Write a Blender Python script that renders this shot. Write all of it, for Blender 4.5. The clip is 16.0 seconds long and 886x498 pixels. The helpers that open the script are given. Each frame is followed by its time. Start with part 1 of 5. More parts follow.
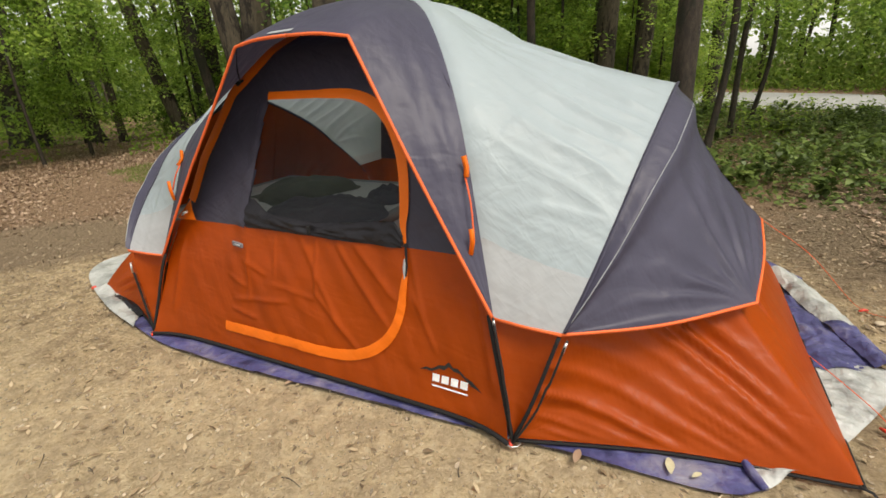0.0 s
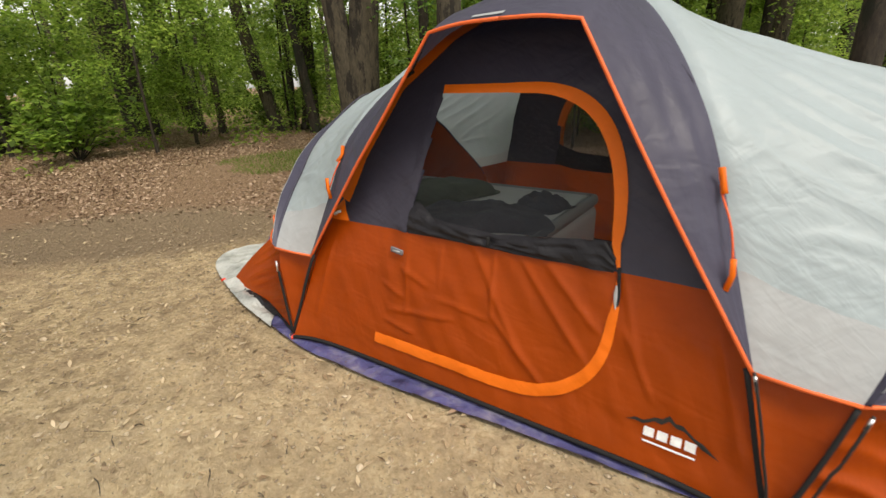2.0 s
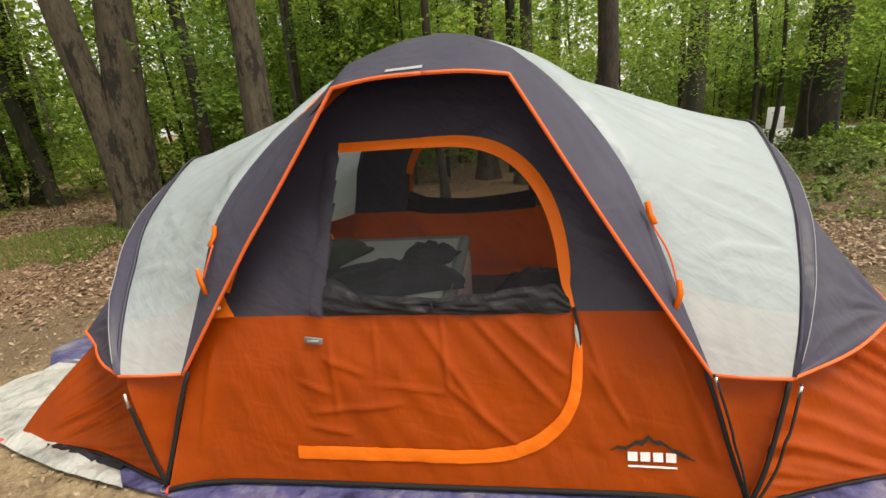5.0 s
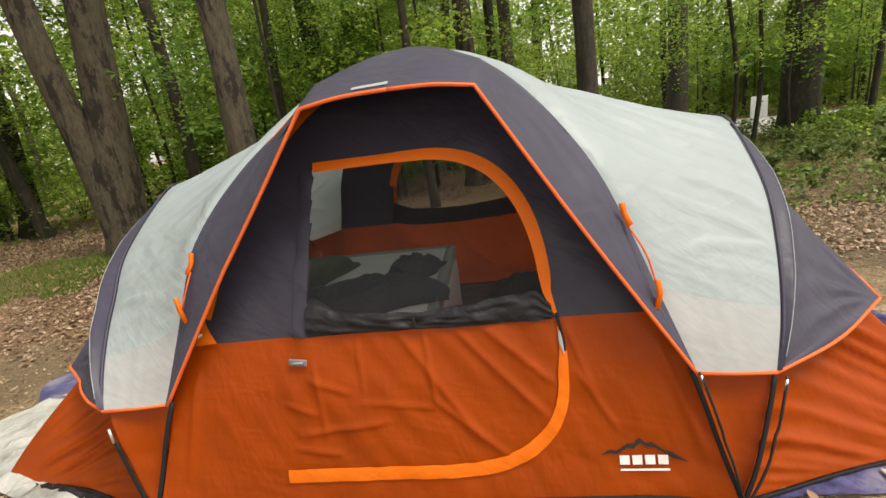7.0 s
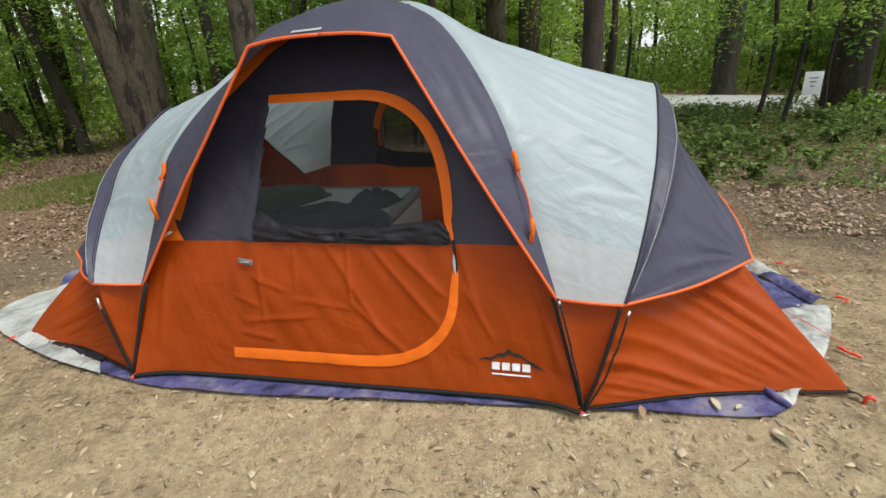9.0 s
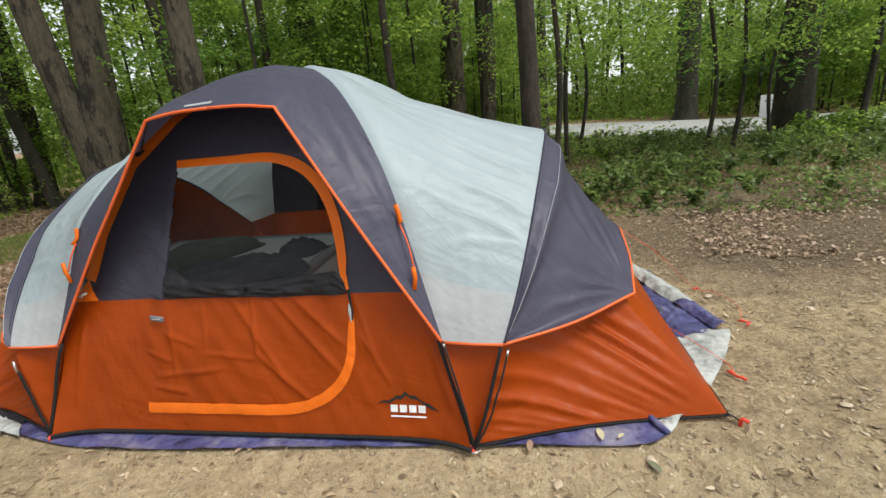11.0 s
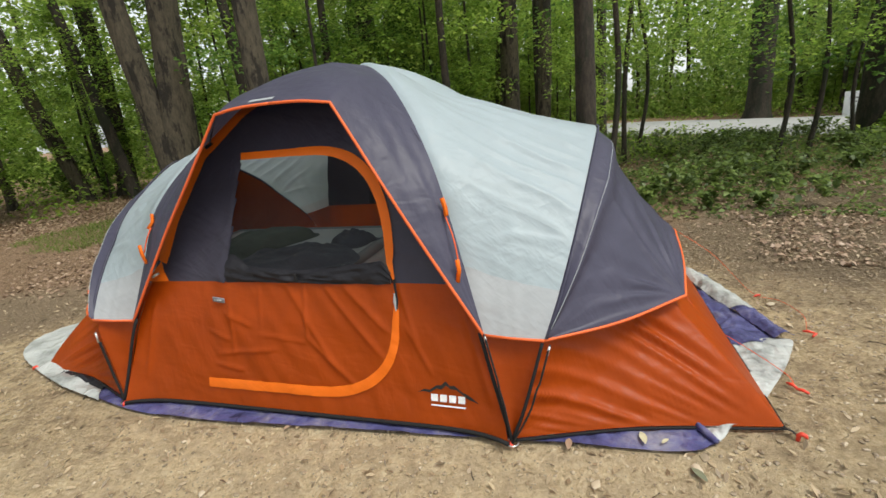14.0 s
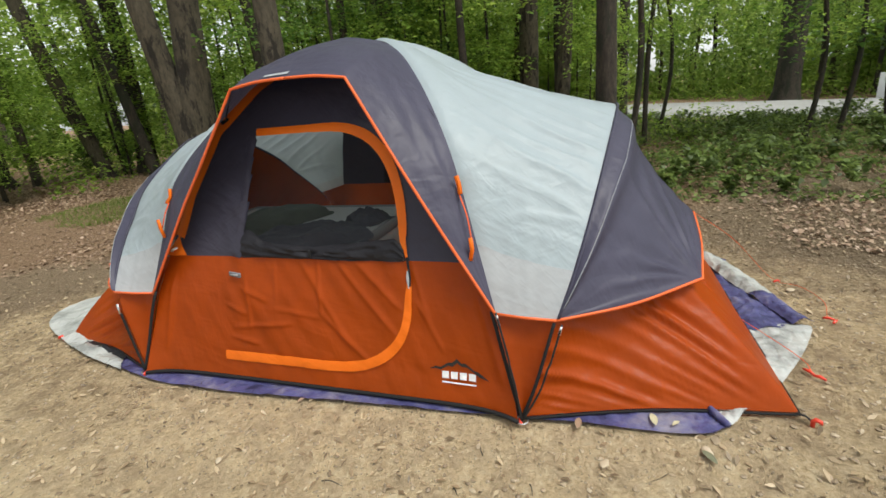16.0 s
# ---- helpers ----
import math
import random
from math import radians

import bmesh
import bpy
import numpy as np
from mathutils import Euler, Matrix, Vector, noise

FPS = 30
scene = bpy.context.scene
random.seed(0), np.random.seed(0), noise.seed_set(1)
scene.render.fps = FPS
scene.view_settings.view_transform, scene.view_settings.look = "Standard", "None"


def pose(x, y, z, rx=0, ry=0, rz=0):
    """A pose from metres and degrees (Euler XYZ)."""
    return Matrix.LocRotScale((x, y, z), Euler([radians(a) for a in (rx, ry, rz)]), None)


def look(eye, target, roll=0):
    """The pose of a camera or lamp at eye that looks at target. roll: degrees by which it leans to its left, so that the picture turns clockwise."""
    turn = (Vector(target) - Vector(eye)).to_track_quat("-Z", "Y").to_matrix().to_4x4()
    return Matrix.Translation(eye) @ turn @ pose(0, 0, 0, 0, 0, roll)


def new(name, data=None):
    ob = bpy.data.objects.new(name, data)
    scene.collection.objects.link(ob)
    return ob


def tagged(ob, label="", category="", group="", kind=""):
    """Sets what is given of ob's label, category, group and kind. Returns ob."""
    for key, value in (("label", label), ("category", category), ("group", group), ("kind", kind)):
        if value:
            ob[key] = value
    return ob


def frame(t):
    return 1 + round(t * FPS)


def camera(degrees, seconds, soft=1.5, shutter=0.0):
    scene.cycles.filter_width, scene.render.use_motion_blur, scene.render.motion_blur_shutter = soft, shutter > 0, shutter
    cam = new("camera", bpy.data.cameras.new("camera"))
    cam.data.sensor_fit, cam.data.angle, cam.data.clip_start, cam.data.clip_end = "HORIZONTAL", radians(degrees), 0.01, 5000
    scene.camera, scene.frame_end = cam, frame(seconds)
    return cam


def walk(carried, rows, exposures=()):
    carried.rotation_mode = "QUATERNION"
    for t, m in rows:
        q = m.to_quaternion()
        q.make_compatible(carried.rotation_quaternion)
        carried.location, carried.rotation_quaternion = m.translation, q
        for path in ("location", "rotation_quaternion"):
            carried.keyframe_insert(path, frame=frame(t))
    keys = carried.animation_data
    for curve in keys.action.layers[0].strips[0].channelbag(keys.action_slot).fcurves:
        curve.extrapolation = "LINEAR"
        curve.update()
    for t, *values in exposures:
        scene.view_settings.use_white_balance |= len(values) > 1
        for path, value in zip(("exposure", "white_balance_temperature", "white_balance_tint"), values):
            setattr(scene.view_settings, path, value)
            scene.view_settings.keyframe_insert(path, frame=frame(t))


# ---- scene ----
cam = camera(87.9, 16.0, 1.5, 0.4)
PATH = [
    (0, (0.031, -0.002, 1.499), (0.013, 1.872, 0.803), -2.9),
    (0.5, (-0.136, 0.049, 1.489), (-0.134, 1.914, 0.768), 0.4),
    (1, (-0.312, 0.066, 1.533), (-0.34, 1.96, 0.89), -0.1),
    (1.5, (-0.455, 0.132, 1.533), (-0.652, 2.016, 0.892), 0.7),
    (2, (-0.627, 0.287, 1.486), (-0.889, 2.148, 0.803), -1.7),
    (2.5, (-0.806, 0.443, 1.492), (-0.957, 2.33, 0.845), -4.2),
    (3, (-1.018, 0.545, 1.496), (-0.935, 2.454, 0.905), -1.7),
    (3.5, (-1.192, 0.586, 1.552), (-0.93, 2.491, 1.004), -2.2),
    (4, (-1.215, 0.582, 1.581), (-0.631, 2.403, 0.995), -1.5),
    (4.2, (-1.257, 0.569, 1.544), (-0.659, 2.396, 0.994), -3.0),
    (6.3, (-1.15, 0.619, 1.588), (-0.508, 2.428, 1.028), -5.4),
    (6.5, (-1.154, 0.597, 1.569), (-0.513, 2.414, 1.033), -6.7),
    (7, (-1.142, 0.571, 1.572), (-0.503, 2.392, 1.046), -7.6),
    (7.5, (-1.11, 0.529, 1.552), (-0.53, 2.361, 1.0), -4.8),
    (8, (-0.948, 0.388, 1.533), (-0.451, 2.229, 0.933), -2.0),
    (8.5, (-0.79, 0.228, 1.529), (-0.241, 2.037, 0.878), -4.1),
    (9, (-0.757, 0.039, 1.51), (-0.277, 1.851, 0.812), -3.3),
    (9.5, (-0.689, -0.076, 1.555), (-0.164, 1.751, 0.934), -3.2),
    (9.7, (-0.628, -0.11, 1.581), (-0.042, 1.71, 0.992), -3.6),
    (11.8, (-0.237, -0.231, 1.602), (0.239, 1.628, 1.039), -7.7),
    (12, (-0.246, -0.24, 1.594), (0.203, 1.629, 1.042), -7.8),
    (12.5, (-0.255, -0.252, 1.584), (0.152, 1.63, 1.042), -7.6),
    (13, (-0.262, -0.248, 1.601), (0.149, 1.63, 1.05), -6.8),
    (13.5, (-0.274, -0.245, 1.595), (0.115, 1.636, 1.037), -6.1),
    (14, (-0.29, -0.251, 1.585), (0.039, 1.64, 1.022), -5.6),
    (14.5, (-0.292, -0.257, 1.578), (-0.021, 1.639, 1.005), -5.2),
    (15, (-0.291, -0.255, 1.57), (-0.042, 1.643, 0.991), -4.7),
    (15.5, (-0.304, -0.25, 1.575), (-0.092, 1.647, 0.977), -4.1),
    (16, (-0.285, -0.252, 1.565), (-0.029, 1.628, 0.933), -5.3),
]
walk(cam, [(t, look(eye, target, roll)) for t, eye, target, roll in PATH], [(0, 0.50, 6950, 10), (2, 0.50, 7000, 10), (4, 0.68, 7300, 10), (7.5, 0.68, 7300, 10), (9, 0.48, 6300, 8), (12, 0.48, 6350, 7), (16, 0.47, 6400, 7)])

# ---- world, sun, exposure ----
world = bpy.data.worlds.new("overcast_sky")
scene.world = world
world.use_nodes = True
wn = world.node_tree
sky = wn.nodes.new("ShaderNodeTexSky")
sky.sky_type, sky.sun_disc = "NISHITA", False
sky.sun_elevation, sky.sun_rotation = radians(63), radians(135)
pale = wn.nodes.new("ShaderNodeHueSaturation")
pale.inputs["Saturation"].default_value = 0.12
wn.links.new(sky.outputs[0], pale.inputs["Color"])
wn.links.new(pale.outputs[0], wn.nodes["Background"].inputs[0])
wn.nodes["Background"].inputs[1].default_value = 0.14
sun_data = bpy.data.lights.new("sun", "SUN")
sun_data.energy, sun_data.angle, sun_data.color = 2.4, radians(22), (1.0, 0.95, 0.86)
sun = new("sun", sun_data)
sun.matrix_world = look((8, -8, 22), (0, 0, 0))

# ---- materials ----
def material(name):
    m = bpy.data.materials.new(name)
    m.use_nodes = True
    return m, m.node_tree.nodes, m.node_tree.links, m.node_tree.nodes["Principled BSDF"]


def ramp(n, l, source, stops):
    r = n.new("ShaderNodeValToRGB")
    e = r.color_ramp.elements
    while len(e) < len(stops):
        e.new(0.5)
    for k, (p, c) in zip(e, stops):
        k.position, k.color = p, (*c, 1)
    l.new(source, r.inputs[0])
    return r.outputs[0]


def noise_tex(n, l, scale, detail=6, rough=0.6, stretch=None, where="Object"):
    c = n.new("ShaderNodeTexCoord")
    t = n.new("ShaderNodeTexNoise")
    t.inputs["Scale"].default_value, t.inputs["Detail"].default_value, t.inputs["Roughness"].default_value = scale, detail, rough
    if stretch:
        mp = n.new("ShaderNodeMapping")
        mp.inputs["Scale"].default_value = stretch
        l.new(c.outputs[where], mp.inputs[0])
        l.new(mp.outputs[0], t.inputs["Vector"])
    else:
        l.new(c.outputs[where], t.inputs["Vector"])
    return t.outputs["Fac"]


def bump(n, l, p, height, strength, distance=0.01):
    b = n.new("ShaderNodeBump")
    b.inputs["Strength"].default_value, b.inputs["Distance"].default_value = strength, distance
    l.new(height, b.inputs["Height"])
    l.new(b.outputs[0], p.inputs["Normal"])
    return b


def fabric(name, colour, see=0.25, rough=0.5, vary=0.12, wrinkle=0.5, run=20.0, worn=None):
    """Coated polyester: soft sheen, creases, some light through it."""
    m, n, l, p = material(name)
    lo = tuple(c * (1 - vary) for c in colour)
    hi = tuple(min(1, c * (1 + vary)) for c in colour)
    col = ramp(n, l, noise_tex(n, l, 3.0, 7, 0.7), [(0.3, lo), (0.5, hi), (0.67, worn)] if worn else [(0.3, lo), (0.62, hi)])
    l.new(col, p.inputs["Base Color"])
    p.inputs["Roughness"].default_value = rough
    p.inputs["Specular IOR Level"].default_value = 0.3
    def creases(scale, turn, stretch, gain):
        """Long soft creases that run one way across the cloth."""
        c = n.new("ShaderNodeTexCoord")
        mp = n.new("ShaderNodeMapping")
        mp.vector_type = "TEXTURE"
        mp.inputs["Rotation"].default_value = (0, radians(turn), 0)
        mp.inputs["Scale"].default_value = [1 / k for k in stretch]
        l.new(c.outputs["Object"], mp.inputs[0])
        t = n.new("ShaderNodeTexNoise")
        t.inputs["Scale"].default_value, t.inputs["Detail"].default_value, t.inputs["Distortion"].default_value = scale, 2.5, 0.4
        l.new(mp.outputs[0], t.inputs["Vector"])
        e = n.new("ShaderNodeMapRange")
        e.inputs["From Min"].default_value, e.inputs["From Max"].default_value, e.inputs["To Max"].default_value = 0.42, 0.75, gain
        l.new(t.outputs["Fac"], e.inputs["Value"])
        return e.outputs[0]

    total = creases(3.2, run, (0.4, 1.2, 2.0), 1.0)
    for extra in (creases(5.0, run - 55, (0.6, 1.5, 2.0), 0.6), creases(13.0, run + 20, (0.6, 1.0, 2.2), 0.2)):
        ad = n.new("ShaderNodeMath")
        ad.operation = "ADD"
        l.new(total, ad.inputs[0])
        l.new(extra, ad.inputs[1])
        total = ad.outputs[0]
    bump(n, l, p, total, wrinkle, 0.028)
    t = n.new("ShaderNodeBsdfTranslucent")
    l.new(col, t.inputs[0])
    s = n.new("ShaderNodeMixShader")
    s.inputs[0].default_value = see
    l.new(p.outputs[0], s.inputs[1])
    l.new(t.outputs[0], s.inputs[2])
    l.new(s.outputs[0], n["Material Output"].inputs[0])
    return m


def plain(name, colour, rough=0.6, metal=0.0, scale=25.0, vary=0.2):
    m, n, l, p = material(name)
    f = noise_tex(n, l, scale)
    l.new(ramp(n, l, f, [(0.3, tuple(c * (1 - vary) for c in colour)), (0.7, tuple(min(1, c * (1 + vary)) for c in colour))]), p.inputs["Base Color"])
    p.inputs["Roughness"].default_value, p.inputs["Metallic"].default_value = rough, metal
    bump(n, l, p, f, 0.15, 0.004)
    return m


ORANGE = fabric("orange_polyester", (0.50, 0.077, 0.003), 0.45, 0.4, 0.1, 0.2, 65)
TRIM = fabric("bright_orange_binding", (0.9, 0.185, 0.008), 0.2, 0.5, 0.06, 0.2)
PIPING = fabric("orange_piping", (0.8, 0.15, 0.04), 0.05, 0.5, 0.05, 0.1)
GREY = fabric("slate_grey_polyester", (0.072, 0.07, 0.108), 0.22, 0.46, 0.08, 0.22, 50)
DARK = fabric("charcoal_polyester", (0.013, 0.0125, 0.016), 0.02, 0.55)
INNER = fabric("dark_grey_wall_fabric", (0.05, 0.047, 0.068), 0.2, 0.42, 0.1, 0.3)
WHITE = fabric("pale_grey_white_polyester", (0.515, 0.605, 0.645), 0.4, 0.4, 0.03, 0.3, 24)
PATCH = fabric("light_grey_reinforcement", (0.50, 0.53, 0.55), 0.3, 0.42, 0.05, 0.22)
SILVER = fabric("silver_tarp_side", (0.32, 0.33, 0.32), 0.05, 0.35, 0.45, 0.9, 40, (0.5, 0.5, 0.48))
BLUE = fabric("blue_tarp", (0.06, 0.06, 0.15), 0.05, 0.35, 0.45, 0.9, 10, (0.25, 0.24, 0.3))
FLOORCLOTH = fabric("grey_floor_cloth", (0.08, 0.08, 0.085), 0.0, 0.6)
BLACK = plain("black_webbing", (0.006, 0.006, 0.007), 0.85)
ROD = plain("black_fibreglass", (0.008, 0.008, 0.009), 0.5)
FERRULE = plain("silver_ferrule", (0.6, 0.6, 0.6), 0.3, 0.9)
PLASTIC = plain("red_orange_plastic", (0.75, 0.06, 0.03), 0.4)
CORD = plain("orange_cord", (0.8, 0.12, 0.03), 0.7)
PRINT_WHITE = plain("white_print", (0.8, 0.8, 0.8), 0.6)
PRINT_BLACK = plain("black_print", (0.015, 0.012, 0.01), 0.6)
BED = fabric("grey_flocked_air_bed", (0.5, 0.5, 0.47), 0.0, 0.9, 0.06, 0.2)
BEDRIM = fabric("darker_bed_rim", (0.25, 0.26, 0.25), 0.0, 0.9, 0.06, 0.2)
BLANKET = fabric("black_blanket", (0.05, 0.052, 0.062), 0.0, 0.8, 0.3, 0.6)
PILLOW = fabric("olive_pillow", (0.06, 0.075, 0.05), 0.0, 0.8, 0.2, 0.4)
BAG = fabric("black_duffel", (0.03, 0.03, 0.032), 0.0, 0.6, 0.2, 0.4)
TAG = plain("grey_tag", (0.18, 0.18, 0.2), 0.4)
SIGNWHITE = plain("white_board", (0.8, 0.8, 0.8), 0.5, 0, 6, 0.05)
TIMBER = plain("weathered_brown_timber", (0.16, 0.075, 0.035), 0.8, 0, 12, 0.4)


def netting():
    m, n, l, p = material("insect_netting")
    p.inputs["Base Color"].default_value = (0.012, 0.012, 0.014, 1)
    p.inputs["Roughness"].default_value = 0.8
    t = n.new("ShaderNodeBsdfTransparent")
    s = n.new("ShaderNodeMixShader")
    s.inputs[0].default_value = 0.32
    l.new(t.outputs[0], s.inputs[1])
    l.new(p.outputs[0], s.inputs[2])
    l.new(s.outputs[0], n["Material Output"].inputs[0])
    return m


NET = netting()


def bark(name, lo, hi, moss):
    m, n, l, p = material(name)
    grain = noise_tex(n, l, 9.0, 10, 0.75, (2.6, 2.6, 0.8))
    big = noise_tex(n, l, 3.0, 10, 0.74, (1.7, 1.7, 0.5))
    a = ramp(n, l, grain, [(0.32, lo), (0.68, hi)])
    mx = n.new("ShaderNodeMix")
    mx.data_type = "RGBA"
    l.new(ramp(n, l, big, [(0.515, (0, 0, 0)), (0.555, (1, 1, 1))]), mx.inputs[0])
    l.new(a, mx.inputs[6])
    mx.inputs[7].default_value = (*moss, 1)
    l.new(mx.outputs[2], p.inputs["Base Color"])
    p.inputs["Roughness"].default_value = 0.9
    bump(n, l, p, grain, 0.9, 0.04)
    return m


BARK = bark("grey_brown_bark", (0.034, 0.028, 0.017), (0.125, 0.104, 0.066), (0.018, 0.014, 0.008))
BARK2 = bark("dark_brown_bark", (0.014, 0.011, 0.008), (0.072, 0.056, 0.038), (0.02, 0.022, 0.011))


def leaf_material(name, dark, mid, light, see=0.45):
    m, n, l, p = material(name)
    g = n.new("ShaderNodeNewGeometry")
    o = n.new("ShaderNodeObjectInfo")
    a = n.new("ShaderNodeMath")
    a.operation = "MULTIPLY_ADD"
    l.new(g.outputs["Random Per Island"], a.inputs[0])
    a.inputs[1].default_value = 0.6
    b = n.new("ShaderNodeMath")
    b.operation = "MULTIPLY"
    l.new(o.outputs["Random"], b.inputs[0])
    b.inputs[1].default_value = 0.4
    l.new(b.outputs[0], a.inputs[2])
    col = ramp(n, l, a.outputs[0], [(0.1, dark), (0.5, mid), (0.9, light)])
    l.new(col, p.inputs["Base Color"])
    p.inputs["Roughness"].default_value = 0.5
    t = n.new("ShaderNodeBsdfTranslucent")
    l.new(col, t.inputs[0])
    s = n.new("ShaderNodeMixShader")
    s.inputs[0].default_value = see
    l.new(p.outputs[0], s.inputs[1])
    l.new(t.outputs[0], s.inputs[2])
    l.new(s.outputs[0], n["Material Output"].inputs[0])
    return m


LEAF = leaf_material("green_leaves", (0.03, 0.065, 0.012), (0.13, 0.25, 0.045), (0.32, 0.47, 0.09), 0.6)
# lit copy of LEAF: brighter daylight in the foliage is put into its colour
LEAF_LIT = leaf_material("green_leaves_lit", (0.06, 0.11, 0.02), (0.24, 0.38, 0.06), (0.48, 0.6, 0.12), 0.7)
# paler leaf copy: distance haze and sunlight are put into the colour
LEAF_FAR = leaf_material("hazy_sunlit_far_leaves", (0.09, 0.16, 0.03), (0.27, 0.4, 0.08), (0.52, 0.62, 0.17), 0.65)
LEAF_LOW = leaf_material("ground_cover_leaves", (0.05, 0.08, 0.02), (0.17, 0.245, 0.06), (0.36, 0.45, 0.13), 0.45)
LITTER = leaf_material("dry_leaves", (0.17, 0.105, 0.07), (0.38, 0.26, 0.175), (0.6, 0.46, 0.34), 0.1)
GRASS = leaf_material("grass_blades", (0.1, 0.17, 0.025), (0.18, 0.27, 0.04), (0.27, 0.36, 0.07), 0.4)
CHIP = leaf_material("pale_wood_chips", (0.08, 0.055, 0.03), (0.30, 0.215, 0.125), (0.58, 0.46, 0.3), 0.0)


def ground_material():
    m, n, l, p = material("camp_ground")
    c = n.new("ShaderNodeTexCoord")
    fine = noise_tex(n, l, 34.0, 10, 0.78)
    mid = noise_tex(n, l, 2.4, 6, 0.6)
    dirt = ramp(n, l, fine, [(0.33, (0.34, 0.245, 0.135)), (0.49, (0.64, 0.485, 0.29)), (0.66, (0.8, 0.66, 0.45))])
    dark_dirt = ramp(n, l, fine, [(0.3, (0.19, 0.14, 0.09)), (0.7, (0.36, 0.27, 0.18))])
    floor = ramp(n, l, fine, [(0.28, (0.11, 0.07, 0.045)), (0.5, (0.28, 0.185, 0.115)), (0.72, (0.46, 0.33, 0.22))])

    def blend(f, a, b):
        mx = n.new("ShaderNodeMix")
        mx.data_type = "RGBA"
        l.new(f, mx.inputs[0])
        l.new(a, mx.inputs[6])
        l.new(b, mx.inputs[7])
        return mx.outputs[2]

    def spot(x, y, rx, ry, turn, soft):
        """1 inside an ellipse on the plan, 0 outside, with a frayed edge."""
        mp = n.new("ShaderNodeMapping")
        mp.vector_type = "TEXTURE"
        mp.inputs["Location"].default_value = (x, y, 0)
        mp.inputs["Rotation"].default_value = (0, 0, radians(turn))
        mp.inputs["Scale"].default_value = (rx, ry, 40)
        l.new(c.outputs["Object"], mp.inputs[0])
        ln = n.new("ShaderNodeVectorMath")
        ln.operation = "LENGTH"
        l.new(mp.outputs[0], ln.inputs[0])
        ad = n.new("ShaderNodeMath")
        ad.operation = "MULTIPLY_ADD"
        l.new(mid, ad.inputs[0])
        ad.inputs[1].default_value = 0.5
        l.new(ln.outputs["Value"], ad.inputs[2])
        return ramp(n, l, ad.outputs[0], [(1.15 - soft, (1, 1, 1)), (min(1.0, 1.15 + soft) if soft < 0.1 else 1.0, (0, 0, 0))])

    mottle = ramp(n, l, noise_tex(n, l, 6.5, 6, 0.7), [(0.42, (0, 0, 0)), (0.6, (1, 1, 1))])
    worn = ramp(n, l, fine, [(0.3, (0.24, 0.17, 0.1)), (0.7, (0.58, 0.44, 0.28))])
    dirt = blend(mottle, dirt, worn)
    col = blend(spot(-0.2, 1.2, 9.0, 5.6, -20, 0.35), floor, dirt)
    # darker soil right of the tent, with the canopy's shade also in its colour
    shaded_grit = ramp(n, l, fine, [(0.34, (0.085, 0.06, 0.038)), (0.5, (0.21, 0.155, 0.1)), (0.66, (0.38, 0.3, 0.21))])
    col = blend(spot(5.2, 3.9, 4.2, 2.6, 25, 0.4), col, shaded_grit)
    # foreground dirt made paler: light from the open sky is put into its colour
    dry = ramp(n, l, fine, [(0.33, (0.46, 0.335, 0.19)), (0.49, (0.8, 0.625, 0.38)), (0.66, (0.9, 0.77, 0.54))])
    dry = blend(mottle, dry, ramp(n, l, fine, [(0.3, (0.42, 0.3, 0.175)), (0.7, (0.8, 0.64, 0.42))]))
    col = blend(spot(-0.4, 0.75, 4.2, 2.1, -24, 0.4), col, dry)
    # a darker brown band across the ground at the left
    col = blend(spot(-4.8, 4.7, 3.4, 1.5, 18, 0.4), col, dark_dirt)
    l.new(col, p.inputs["Base Color"])
    p.inputs["Roughness"].default_value = 0.95
    p.inputs["Specular IOR Level"].default_value = 0.15
    bump(n, l, p, fine, 1.0, 0.05)
    return m


GROUND = ground_material()
ROAD = plain("pale_gravel_road", (0.36, 0.36, 0.355), 0.9, 0, 8, 0.18)
STONE = leaf_material("pebbles", (0.2, 0.15, 0.095), (0.38, 0.30, 0.2), (0.55, 0.46, 0.34), 0.0)

# ---- mesh helpers ----
def mesh_of(name, verts, faces, mat, smooth=False):
    me = bpy.data.meshes.new(name)
    me.from_pydata([tuple(v) for v in verts], [], [tuple(f) for f in faces])
    me.materials.append(mat)
    if smooth:
        me.polygons.foreach_set("use_smooth", [True] * len(me.polygons))
    me.update()
    return me


def part(name, bm, mat, parent, label="", smooth=True):
    """One mesh object under a thing or under a part. bm: a bmesh, or (verts, faces)."""
    if isinstance(bm, tuple):
        me = mesh_of(name, bm[0], bm[1], mat, smooth)
    else:
        me = bpy.data.meshes.new(name)
        bm.to_mesh(me)
        bm.free()
        me.materials.append(mat)
        me.polygons.foreach_set("use_smooth", [smooth] * len(me.polygons))
    ob = new(name, me)
    ob.parent = parent
    return tagged(ob, label)


def thing(name, m, label, category, group="", kind=""):
    ob = new(name)
    ob.matrix_world = m
    ob.empty_display_size = 0.1
    return tagged(ob, label, category, group, kind)


def spline(points, count):
    """Catmull-Rom through the points, evenly spaced."""
    p = np.array(points, float)
    p = np.vstack([2 * p[0] - p[1], p, 2 * p[-1] - p[-2]])
    out = []
    for i in range(1, len(p) - 2):
        for u in np.linspace(0, 1, 16, endpoint=False):
            a, b, c, d = p[i - 1], p[i], p[i + 1], p[i + 2]
            out.append(0.5 * (2 * b + (c - a) * u + (2 * a - 5 * b + 4 * c - d) * u * u + (3 * b - a - 3 * c + d) * u ** 3))
    out.append(p[-2])
    out = np.array(out)
    s = np.concatenate([[0], np.cumsum(np.linalg.norm(np.diff(out, axis=0), axis=1))])
    t = np.linspace(0, s[-1], count)
    return np.stack([np.interp(t, s, out[:, k]) for k in range(out.shape[1])], 1)


